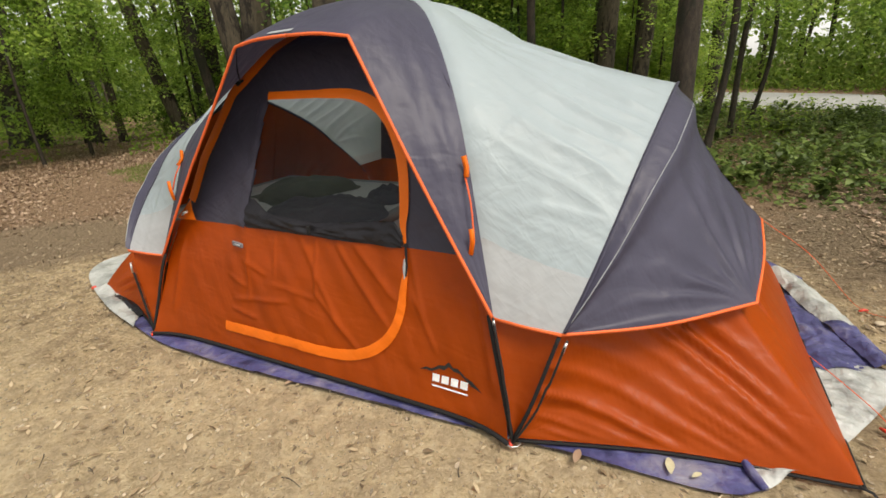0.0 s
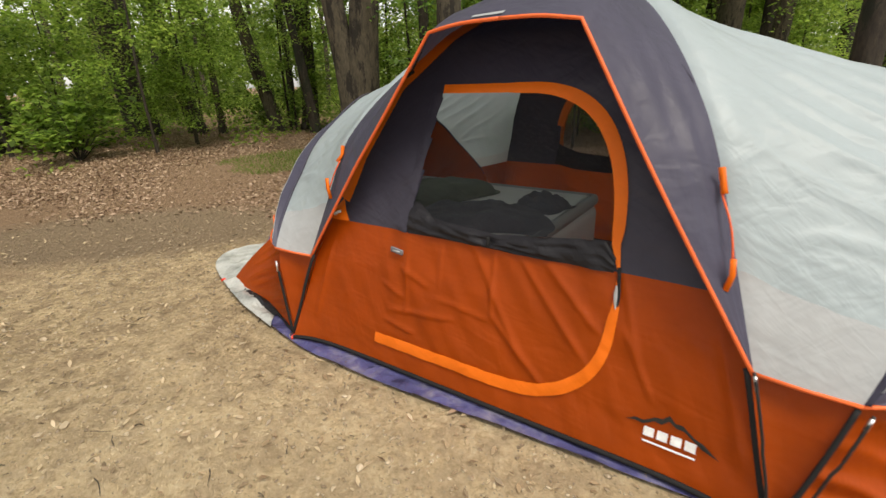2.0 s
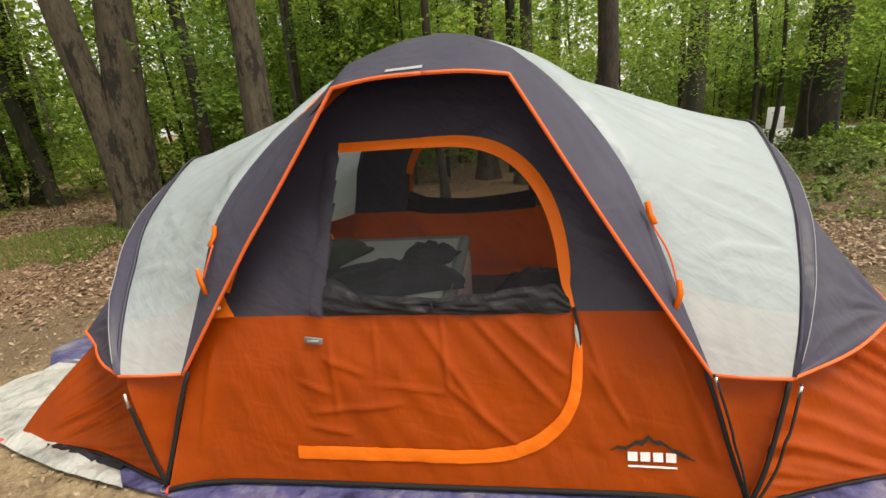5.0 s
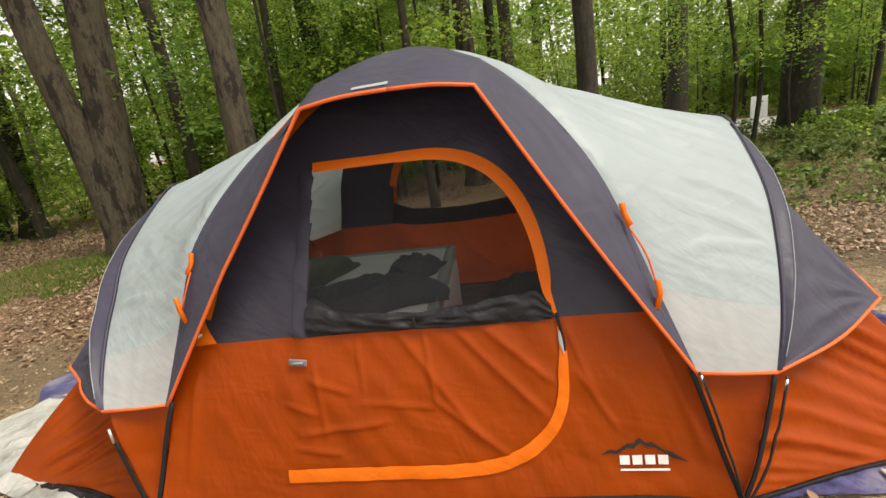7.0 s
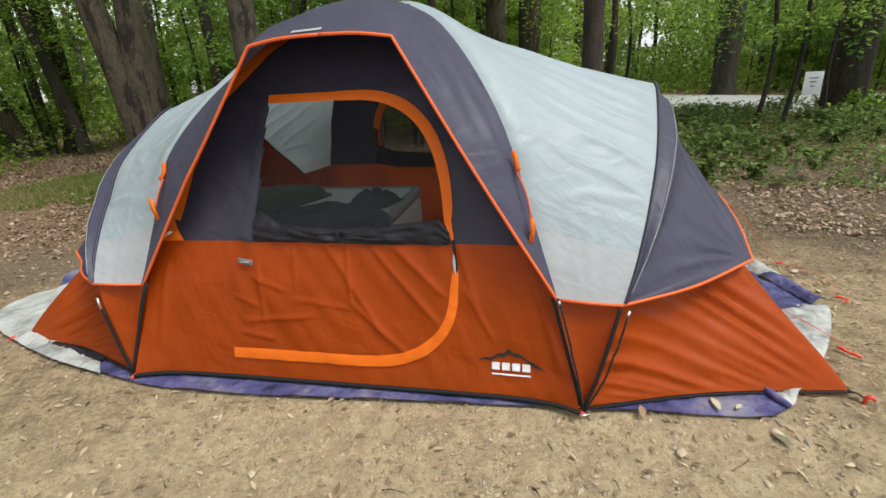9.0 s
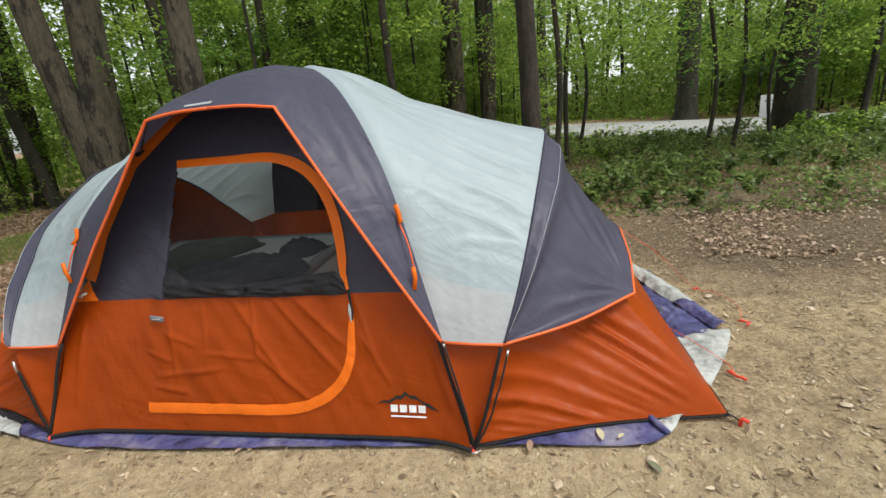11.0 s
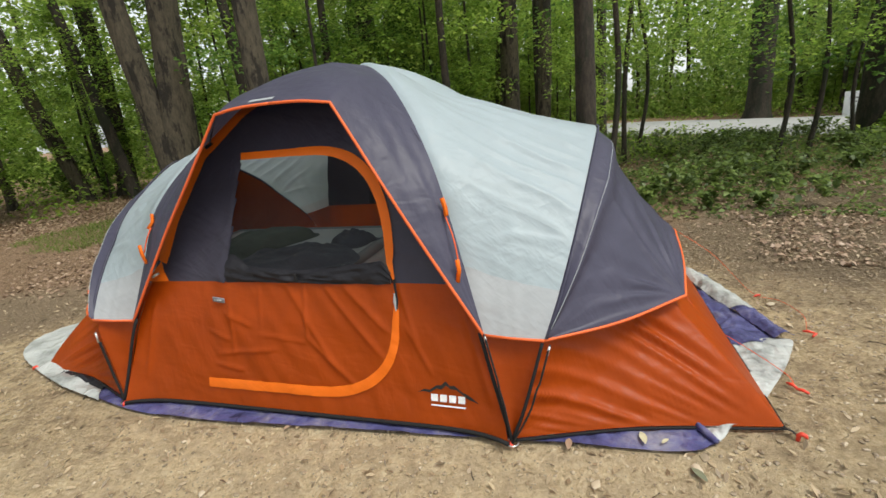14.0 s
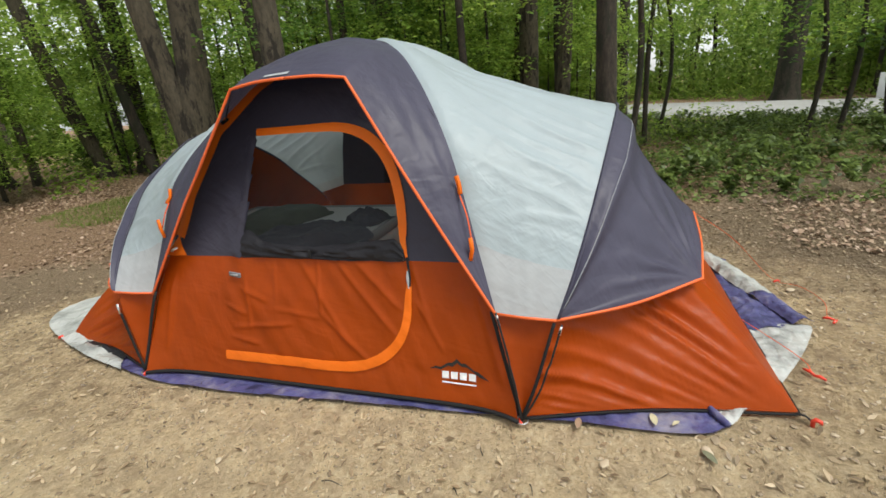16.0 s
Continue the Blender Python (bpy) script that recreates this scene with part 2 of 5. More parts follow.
def polyline(points, fractions, count):
    """Points along straight pieces, with each given corner at its fraction."""
    p = np.array(points, float)
    t = np.linspace(0, 1, count)
    return np.stack([np.interp(t, fractions, p[:, k]) for k in range(3)], 1)


def finer(c, count):
    k = np.linspace(0, len(c) - 1, count)
    return np.stack([np.interp(k, np.arange(len(c)), c[:, j]) for j in range(3)], 1)


def grid_faces(rows, cols, flip=False):
    f = []
    for i in range(rows - 1):
        for j in range(cols - 1):
            q = (i * cols + j, i * cols + j + 1, (i + 1) * cols + j + 1, (i + 1) * cols + j)
            f.append(q[::-1] if flip else q)
    return f


def loft(a, b, across, lift=None):
    """A sheet between two curves of the same count; lift(s, u) raises each point."""
    v = []
    n = len(a)
    for i in range(n):
        for j in range(across):
            u = j / (across - 1)
            q = a[i] * (1 - u) + b[i] * u
            if lift is not None:
                q = q + np.array(lift(i / (n - 1), u))
            v.append(q)
    return v, grid_faces(n, across)


def tube(points, radius, sides=8, cap=True):
    pts = [Vector(p) for p in points]
    v, f = [], []
    up = Vector((0.31, 0.17, 0.93))
    for i, p in enumerate(pts):
        d = (pts[min(i + 1, len(pts) - 1)] - pts[max(i - 1, 0)]).normalized()
        x = d.cross(up)
        x = x.normalized() if x.length > 1e-4 else d.cross(Vector((1, 0, 0))).normalized()
        y = d.cross(x).normalized()
        r = radius[i] if hasattr(radius, "__len__") else radius
        for k in range(sides):
            a = 2 * math.pi * k / sides
            v.append(p + (x * math.cos(a) + y * math.sin(a)) * r)
    for i in range(len(pts) - 1):
        for k in range(sides):
            f.append((i * sides + k, i * sides + (k + 1) % sides, (i + 1) * sides + (k + 1) % sides, (i + 1) * sides + k))
    if cap:
        f.append(tuple(range(sides))[::-1])
        f.append(tuple((len(pts) - 1) * sides + k for k in range(sides)))
    return v, f


def joined(*sheets):
    v, f = [], []
    for vv, ff in sheets:
        n = len(v)
        v += list(vv)
        f += [tuple(i + n for i in q) for q in ff]
    return v, f


def box_bm(sx, sy, sz, centre=(0, 0, 0), bevel=0.01, segments=2):
    bm = bmesh.new()
    bmesh.ops.create_cube(bm, size=1, matrix=Matrix.Translation(centre) @ Matrix.Diagonal((sx, sy, sz, 1)))
    if bevel:
        bmesh.ops.bevel(bm, geom=bm.edges[:], offset=bevel, segments=segments, affect="EDGES", profile=0.5)
    return bm


def crease(p, scale, amount):
    return noise.noise(Vector(p) * scale) * amount


# ---- ground, road ----
def rise(x, y):
    """The ground climbs a little behind the tent, on the wooded side."""
    a = min(1, max(0, (y - 5.6) / 3.6))
    c = min(1, max(0, (2.0 - x) / 4.0))
    return 0.24 * a * a * (3 - 2 * a) * c * c * (3 - 2 * c)


def ground():
    r = [0]
    step = 0.06
    while r[-1] < 900:
        r.append(r[-1] + step)
        step = max(0.06, r[-1] * 0.055)
    a = np.linspace(0, 2 * math.pi, 161)[:-1]
    v, f = [(0, 1.5, 0)], []
    for q in r[1:]:
        for t in a:
            x, y = q * math.cos(t), 1.5 + q * math.sin(t)
            near = min(1, max(0, (q - 3.6) / 5))
            z = noise.noise(Vector((x, y, 0)) * 1.7) * 0.008 + noise.noise(Vector((x, y, 4)) * 0.3) * 0.10 * near
            v.append((x, y, z - 0.012 - 0.02 * near + rise(x, y)))
    for k in range(160):
        f.append((0, 1 + k, 1 + (k + 1) % 160))
    for i in range(len(r) - 2):
        for k in range(160):
            f.append((1 + i * 160 + k, 1 + (i + 1) * 160 + k, 1 + (i + 1) * 160 + (k + 1) % 160, 1 + i * 160 + (k + 1) % 160))
    ob = new("ground", mesh_of("ground", v, f, GROUND, True))
    tagged(ob, "bare tan dirt fading to brown leaf litter under trees", "ground", kind="structure")


ground()


def road():
    near = spline([(5.5, 34), (8.6, 25), (10.6, 19), (11.5, 14.9), (12.4, 12.0), (14.2, 9.7), (18, 6.0), (26, 0)], 60)
    far = spline([(11, 38), (14, 29), (16.6, 22.5), (17.6, 17.8), (18.4, 15.0), (20.6, 12.2), (25, 8.5), (32, 3)], 60)
    v = []
    for a, b in zip(near, far):
        for j in range(9):
            u = j / 8
            q = a * (1 - u) + b * u
            v.append((q[0], q[1], 0.11 + 0.05 * math.sin(math.pi * u) - (0.12 if j in (0, 8) else 0)))
    ob = new("road", mesh_of("road", v, grid_faces(60, 9), ROAD, True))
    tagged(ob, "pale grey gravel road curving through the woods", "road", kind="structure")


road()

# ---- tent ----
TENT = pose(-0.156, 3.333, 0, 0, 0, -26.86)
tent = thing("dome_tent", TENT, "orange and grey dome tent with white rainfly pitched on dirt", "tent")
N = 41


def side_x(p, side):
    """The other half is the mirror image, its feet a little further out."""
    q = np.array(p, float).copy()
    if side < 0:
        k = np.clip((q[:, 2] - 0.05) / 0.4, 0, 1) * np.clip((0.95 - q[:, 2]) / 0.4, 0, 1) * np.clip((q[:, 0] - 1.15) / 0.15, 0, 1) * np.clip((1.8 - q[:, 0]) / 0.3, 0, 1)
        q[:, 1] *= 1 + 0.042 * k
        q[:, 2] += 0.035 * k
        q[:, 0] = -q[:, 0] * (1 + 0.09 * np.clip((1.8 - q[:, 2]) / 0.7, 0, 1) * np.clip((1.8 - q[:, 0]) / 0.7, 0, 1))
    return q


LEFT_Z, LEFT_OUT = [0.0, 0.53, 0.96, 1.15, 1.5, 1.8, 1.97], [0.07, 0.10, 0.14, 0.17, 0.155, 0.08, 0.0]


def brow_x(p, side):
    """The brow's far corner hangs a little further out."""
    q = side_x(p, side)
    if side < 0:
        k = np.clip((q[:, 2] - 0.55) / 1.1, 0, 1)
        q[:, 0] *= 1 + 0.07 * k
        q[:, 1] *= 1 + 0.023 * k * np.clip(np.abs(q[:, 0]) / 0.3, 0, 1)
    return q


def ridge_x(p, side):
    """The ridge pole of the mirrored half bows out more."""
    q = np.array(p, float).copy()
    if side < 0:
        q[:, 0] = -q[:, 0] * (1 + np.interp(q[:, 2], LEFT_Z, LEFT_OUT))
        q[:, 1] = q[:, 1] * (1 + 0.06 * np.clip(1 - np.abs(q[:, 2] - 1.2) / 0.6, 0, 1))
    return q


def face_y(p, front):
    q = np.array(p, float).copy()
    if front < 0:
        q[:, 1] = -q[:, 1]
    return q


RIDGE = [(0, 0, 1.972), (0.14, -0.17, 1.945), (0.26, -0.31, 1.895), (0.43, -0.52, 1.79), (0.61, -0.73, 1.59), (0.77, -0.925, 1.34), (0.87, -1.045, 1.10), (0.97, -1.165, 0.80), (1.06, -1.275, 0.535)]
HOOP = [(1.625, 0, 1.415), (1.615, -0.25, 1.385), (1.54, -0.73, 1.14), (1.475, -0.98, 0.91), (1.41, -1.15, 0.70), (1.345, -1.265, 0.518)]
ridge_top = spline(RIDGE, N)
hoop_top = spline(HOOP, N)
tail = np.vstack([spline([(2.125, 0, 0.70), (2.1, -0.4, 0.635), (2.043, -0.785, 0.557)], 15)[:-1], spline([(2.043, -0.785, 0.557), (1.7, -1.06, 0.525), (1.345, -1.268, 0.515)], N - 14)])
tail_far = np.vstack([spline([(2.125, 0, 0.70), (2.07, -0.5, 0.64), (1.965, -0.93, 0.578)], 15)[:-1], spline([(1.965, -0.93, 0.578), (1.68, -1.12, 0.54), (1.345, -1.268, 0.515)], N - 14)])
brow = np.vstack([spline([(0, -1.12, 1.718), (0.17, -1.112, 1.713), (0.325, -1.09, 1.692)], 11)[:-1], spline([(0.325, -1.09, 1.692), (0.68, -1.185, 1.115), (1.06, -1.278, 0.53)], N - 10)])


PLEATS = [(0.16, 0.10, 0.016, 0.007), (0.24, 0.13, 0.018, 0.009), (0.31, 0.10, 0.014, 0.007), (0.37, 0.15, 0.02, 0.009), (0.46, 0.12, 0.016, 0.006), (0.54, 0.16, 0.02, 0.007), (0.64, 0.1, 0.016, 0.005), (0.73, -0.12, 0.018, 0.005)]


def pleats(s, u):
    """Long creases across the roof cloth, deepest near the hoop."""
    h = 0.0
    for k, (s0, slope, wide, high) in enumerate(PLEATS):
        c = s0 + slope * (u - 0.6) + 0.012 * math.sin(7 * u + k)
        h += 2.6 * high * math.exp(-((s - c) / (0.68 * wide)) ** 2) * min(1, max(0, (u - 0.12 - 0.05 * (k % 3)) * 2.5)) * min(1, (1 - u) * 9)
    return h


def white_lift(s, u):
    """The cloth sags between pole and hoop, and swells over the pole."""
    e = math.sin(math.pi * u)
    return (0, 0, -0.055 * math.sin(math.pi * min(1, u * 1.0)) * (1 - s) + 0.05 * math.exp(-((u - 0.1) / 0.12) ** 2) * (1 - s) * (u > 0) + 0.008 * e * noise.noise(Vector((u * 7, s * 3, 1))) + pleats(s, u))


def grey_lift(s, u, full=0.045):
    k = 0.03 * math.exp(-((u - 0.16) / 0.1) ** 2) * math.sin(math.pi * min(1, u * 4) * 0.5) - 0.035 * math.sin(math.pi * u) * (1 - s)
    # pulls that spread from the hem's corner towards the hoop
    a, r = math.atan2(1.0 - u, (s - 0.36) * 1.5), math.hypot(1.0 - u, (s - 0.36) * 1.5)
    n1 = noise.noise(Vector((a * 2.5, r * 2.2, 3)))
    w = math.sin(a * 17 + 2.6 * n1)
    k += 0.011 * math.copysign(abs(w) ** 0.8, w) * min(1, max(0, (u - 0.26) * 4)) * min(1, r * 5) * max(0.1, 1 - 0.9 * r) * min(1, (1 - u) * 14) * (0.6 + n1)
    g = full * math.exp(-((u - 0.15) / 0.1) ** 2) * min(1, u / 0.08) * min(1, (1 - s) * 4)
    return (k * 0.7 + g, -k * 0.4 - 0.3 * g * min(1, s * 3), k + 0.3 * g + 0.006 * math.sin(math.pi * u) * noise.noise(Vector((u * 9, s * 6, 5))))


def brow_lift(s, u):
    e = math.sin(math.pi * u)
    return (0, -0.03 * e * (1 - s), 0.085 * e * (1 - s) ** 2 + 0.006 * e * noise.noise(Vector((u * 5, s * 8, 9))) + 0.0035 * e * math.sin(u * 19 + 2.5 * noise.noise(Vector((s * 3, u, 2)))) * min(1, max(0, (s - 0.25) * 5)) * min(1, (1 - s) * 6))


def strip_along(curve, width, thick, up=(0, 0, 1)):
    """A flat folded binding along a curve."""
    v, f = [], []
    c = [Vector(p) for p in curve]
    for i, p in enumerate(c):
        d = (c[min(i + 1, len(c) - 1)] - c[max(i - 1, 0)]).normalized()
        w = Vector(up).cross(d)
        w = w.normalized() if w.length > 1e-5 else Vector((1, 0, 0))
        h = d.cross(w).normalized()
        for a, b in ((-1, -1), (1, -1), (1, 1), (-1, 1)):
            v.append(p + w * a * width / 2 + h * b * thick / 2)
    for i in range(len(c) - 1):
        for k in range(4):
            f.append((4 * i + k, 4 * i + (k + 1) % 4, 4 * i + 4 + (k + 1) % 4, 4 * i + 4 + k))
    f += [(3, 2, 1, 0), tuple(4 * (len(c) - 1) + k for k in range(4))]
    return v, f


rainfly = new("rainfly")
rainfly.parent = tent
tagged(rainfly, "white and grey rainfly over the poles")
for sd in (1, -1):
    both = [np.vstack([face_y(c[:35], -1)[::-1], c[1:35]]) for c in (ridge_top, hoop_top)]
    part("roof_panel", loft(finer(ridge_x(both[0], sd), 201), finer(side_x(both[1], sd), 201), 33, lambda s, u: white_lift(abs(2 * s - 1) * 34 / 40, u)), WHITE, rainfly, "white roof panel stretched between poles")
for sd in (1, -1):
    for fr in (1, -1):
        q = lambda c: side_x(face_y(c, fr), sd)
        rq = lambda c: ridge_x(face_y(c, fr), sd)
        bq = lambda c: brow_x(face_y(c, fr), sd)
        hem = tail if sd > 0 else tail_far
        part("corner_patch", loft(rq(ridge_top[34:]), q(hoop_top[34:]), 25, lambda s, u: white_lift((34 + 6 * s) / 40, u)), PATCH, rainfly, "light grey crinkled corner patch")
        part("end_panel", loft(finer(q(hoop_top), 121), finer(q(hem), 121), 61, lambda s, u: [(k if i == 2 else k * (sd if i == 0 else fr)) for i, k in enumerate(grey_lift(s, u, 0.01 if sd > 0 else 0.042))]), GREY, rainfly, "slate grey end panel")
        part("hoop_seam", strip_along([p + np.array((0.012 * sd, 0, 0.006)) for p in q(hoop_top)], 0.012, 0.004), GREY, rainfly)
        inner = q(hoop_top) * 0.84 + q(hem) * 0.16
        seam = [p + np.array((g[0] * sd, g[1] * fr, g[2] + 0.002)) for p, g in ((inner[i], grey_lift(i / (N - 1), 0.16, 0.01 if sd > 0 else 0.042)) for i in range(N - 1))]
        part("pole_seam", tube(seam, 0.0017, 5), PATCH, rainfly, "thin pale stitched seam")
        part("hem_piping", tube(q(hem), 0.0075, 6), PIPING, rainfly, "orange hem piping")
        part("hem_piping", tube([rq(ridge_top)[-1], (rq(ridge_top)[-1] + q(hoop_top)[-1]) / 2 + np.array((0, 0, -0.006)), q(hem)[-1]], 0.0075, 6), PIPING, rainfly)
        part("brow_panel", loft(rq(ridge_top), bq(brow), 31, lambda s, u: (0, brow_lift(s, u)[1] * fr, brow_lift(s, u)[2])), GREY, rainfly, "slate grey brow panel over the door")
        part("brow_piping", tube(bq(brow), 0.008, 6), PIPING, rainfly, "orange piping round the door opening")

# front wall: its lean, and its half width at each height
WZ = [0, 0.17, 0.53, 0.76, 1.1, 1.47, 1.7, 1.85, 1.93]
WY = [-1.345, -1.293, -1.2, -1.125, -1.0, -0.85, -0.72, -0.5, -0.3]
WX = [1.175, 1.14, 1.06, 0.99, 0.865, 0.69, 0.49, 0.33, 0.2]


CREASES = [(0.0, 0.72, 0.03, 0.45, 0.012, 0.006), (0.03, 0.45, 0.32, 0.2, 0.016, 0.006), (-0.27, 0.45, 0.0, 0.42, 0.012, 0.005), (-0.56, 0.33, -0.2, 0.37, 0.014, 0.006),
           (-0.6, 0.27, -0.42, 0.24, 0.012, 0.006), (-0.52, 0.56, -0.36, 0.5, 0.014, 0.006), (0.15, 0.72, 0.47, 0.38, 0.02, 0.007), (0.27, 0.72, 0.52, 0.5, 0.018, 0.006),
           (-0.5, 0.62, -0.47, 0.33, 0.014, 0.005), (-0.64, 0.46, -0.5, 0.41, 0.012, 0.005), (0.63, 0.52, 0.76, 0.3, 0.014, 0.005), (0.6, 0.7, 0.68, 0.45, 0.014, 0.005),
           (-0.1, 0.72, 0.2, 0.3, 0.022, 0.006), (-0.3, 0.7, -0.28, 0.5, 0.012, 0.004), (0.95, 0.6, 1.08, 0.2, 0.02, 0.006), (-1.05, 0.6, -1.12, 0.2, 0.02, 0.006)]


def crease_at(x, z):
    h = 0.0
    for x0, z0, x1, z1, wide, high in CREASES:
        dx, dz = x1 - x0, z1 - z0
        t = ((x - x0) * dx + (z - z0) * dz) / (dx * dx + dz * dz)
        if -0.15 < t < 1.15:
            d = math.hypot(x - x0 - t * dx, z - z0 - t * dz)
            if d < wide * 3:
                h += 2.0 * high * math.exp(-(d / (0.72 * wide)) ** 1.5) * min(1, (t + 0.15) * 4, (1.15 - t) * 4)
    return h


def wall_at(x, z, out=0.0, fr=1, wrinkles=True):
    k = half_width(z, -1) / half_width(z, 1) if x < 0 else 1.0
    hx = np.interp(z, WZ, WX) * k
    y = np.interp(z, WZ, WY) - 0.075 * min(1.0, abs(x / hx)) ** 9 * max(0.0, 1 - z / 0.9)
    w = 0
    if wrinkles:
        w = noise.noise(Vector((x * 4, z * 2.2, 2))) * 0.010 + noise.noise(Vector((x * 10 + z * 8, z * 2.5 - x * 2, 7))) * 0.007 * (1 if -0.7 < x < 0.65 else 0.4)
        w -= crease_at(x, z)
        w *= math.sin(math.pi * min(1, max(0, (z + 0.02) / 0.5))) if z < 0.25 else 1
    return np.array((x, fr * (y - out + w), z))


def half_width(z, sd):
    return np.interp(z, WZ, WX) * (1.0 + (np.interp(z, LEFT_Z, [0.07, 0.09, 0.10, 0.12, 0.14, 0.08, 0.0]) if sd < 0 else 0))


def in_window(x, z):
    """Inside the door's net: a D shape, square at the hinge side."""
    if z < 0.75 or z > 1.45 or x < -0.52 + 0.07 * (z - 0.75) / 0.69:
        return False
    if x <= 0.0:
        return True
    return (x / 0.535) ** 2.6 + ((z - 0.75) / 0.695) ** 2.6 < 1


def wall_band(z0, z1, rows, cols, fr, keep=None, out=0.0):
    v, f = [], []
    for i in range(rows + 1):
        z = z0 + (z1 - z0) * i / rows
        for j in range(cols + 1):
            u = 2 * j / cols - 1
            x = u * half_width(z, 1 if u > 0 else -1)
            v.append(wall_at(x, z, out, fr))
    for q in grid_faces(rows + 1, cols + 1, fr < 0):
        c = sum(v[i] for i in q) / 4
        if keep is None or keep(c[0], c[2]):
            f.append(q)
    return v, f


for fr in (1, -1):
    part("lower_wall", wall_band(0.03, 0.745, 64, 210, fr), ORANGE, tent, "orange lower wall with creases")
    part("upper_wall", wall_band(0.745, 1.92, 60, 110, fr, lambda x, z: not in_window(x * fr, z)), INNER, tent, "dark grey upper wall")
    part("window_net", wall_band(0.745, 1.46, 30, 60, fr, lambda x, z: -0.56 < x < 0.56 and ((x * fr <= 0) or (abs(x) / 0.56) ** 2.6 + ((z - 0.75) / 0.72) ** 2.6 < 1), -0.012), NET, tent, "black insect netting in the door")
    # black tube at the floor edge: the shadow gap under the wall, modelled as hem
    part("hem_shadow_strip", tube([wall_at(x, 0.028, 0.006, fr, False) for x in np.linspace(-1.25, 1.17, 40)], 0.011, 6), BLACK, tent, "black floor-edge hem standing in for the shadow gap under the wall")


def wall_ribbon(points, widths, out, fr=1, pucker=0.0):
    """A band lying on the wall along (x, z) points."""
    p = np.array(points, float)
    d = np.gradient(p, axis=0)
    d /= np.linalg.norm(d, axis=1)[:, None]
    nrm = np.stack([-d[:, 1], d[:, 0]], 1)
    v, f = [], []
    for i in range(len(p)):
        w = widths[i] if hasattr(widths, "__len__") else widths
        for a in (-0.5, -0.2, 0.2, 0.5):
            q = p[i] + nrm[i] * w * a
            v.append(wall_at(q[0], q[1], out * (1 if abs(a) < 0.3 else 0.8) + pucker * noise.noise(Vector((q[0] * 45, q[1] * 45, 2))), fr))
    f = grid_faces(len(p), 4)
    return v, f


def super_arc(cx, cz, a, b, n, t0, t1, count):
    out = []
    for t in np.linspace(t0, t1, count):
        c, s = math.cos(t), math.sin(t)
        out.append((cx + a * math.copysign(abs(c) ** (2 / n), c), cz + b * math.copysign(abs(s) ** (2 / n), s)))
    return out


top_arc = [(x, 1.452) for x in np.linspace(-0.445, -0.02, 16)] + super_arc(0.0, 0.775, 0.535, 0.677, 2.6, math.pi / 2 - 0.06, 0.02, 40)
top_arc[-1] = (0.562, 0.758)
top_w = [0.042] * 14 + [0.046 + 0.012 * math.sin(math.pi * i / 42) for i in range(42)]
top_w[-1], top_w[-2], top_w[-3] = 0.012, 0.034, 0.044
low_arc = [(x, 0.158) for x in np.linspace(-0.66, 0.1, 24)] + super_arc(0.1, 0.545, 0.468, 0.387, 2.4, -math.pi / 2 + 0.05, -0.02, 34) + [(0.572, 0.575), (0.575, 0.61), (0.574, 0.645), (0.569, 0.68), (0.564, 0.712)]
low_w = [0.056] * 40 + [0.056 - 0.0008 * i for i in range(18)] + [0.038, 0.031, 0.023, 0.015, 0.006]
for fr in (1, -1):
    part("door_trim", wall_ribbon([(x * fr, z) for x, z in top_arc], top_w, 0.012, fr, 0.001), TRIM, tent, "bright orange curved door trim")
    part("door_trim", wall_ribbon([(x * fr, z) for x, z in low_arc], low_w, 0.010, fr, 0.0025), TRIM, tent, "bright orange curved door trim")
part("rear_window_trim", wall_ribbon([(-x, z) for x, z in top_arc[:-10]], top_w[:-10], -0.03, -1), TRIM, tent, "orange trim round the rear window")
zip_line = spline([(0.562, 0.768), (0.574, 0.70), (0.58, 0.66), (0.58, 0.62)], 14)
part("zipper", wall_ribbon(zip_line, 0.014, 0.014), BLACK, tent, "black door zipper")
part("zip_lining", wall_ribbon(spline([(0.566, 0.70), (0.569, 0.66), (0.577, 0.61)], 8), [0.006, 0.01, 0.014, 0.016, 0.014, 0.012, 0.008, 0.004], 0.017), PATCH, tent, "pale lining at the zip")
part("flap_tie_strip", wall_ribbon([(-0.478 - 0.075 * t, 1.435 - 0.69 * t) for t in np.linspace(0, 1, 40)], [0.062 + 0.008 * noise.noise(Vector((i * 0.4, 0, 3))) for i in range(40)], 0.012, 1, 0.007), INNER, tent, "puckered grey door strip")


def rolled_flap():
    v = []
    xs = np.linspace(-0.515, 0.545, 90)
    tops = np.interp(xs, [-0.515, -0.47, -0.37, -0.2, 0.0, 0.26, 0.49, 0.545], [0.90, 0.90, 0.835, 0.82, 0.81, 0.835, 0.86, 0.80])
    for i, (x, t) in enumerate(zip(xs, tops)):
        for j in range(13):
            u = j / 12
            z = 0.742 + (t - 0.742) * u
            fold = 0.014 * math.sin(math.pi * u) + 0.02 * noise.noise(Vector((x * 5 + u * 3, u * 3.2 - x, 3))) + 0.009 * noise.noise(Vector((x * 11, u * 8 + x * 9, 8)))
            v.append(wall_at(x, z, 0.008 + max(-0.004, fold)))
    return v, grid_faces(90, 13)


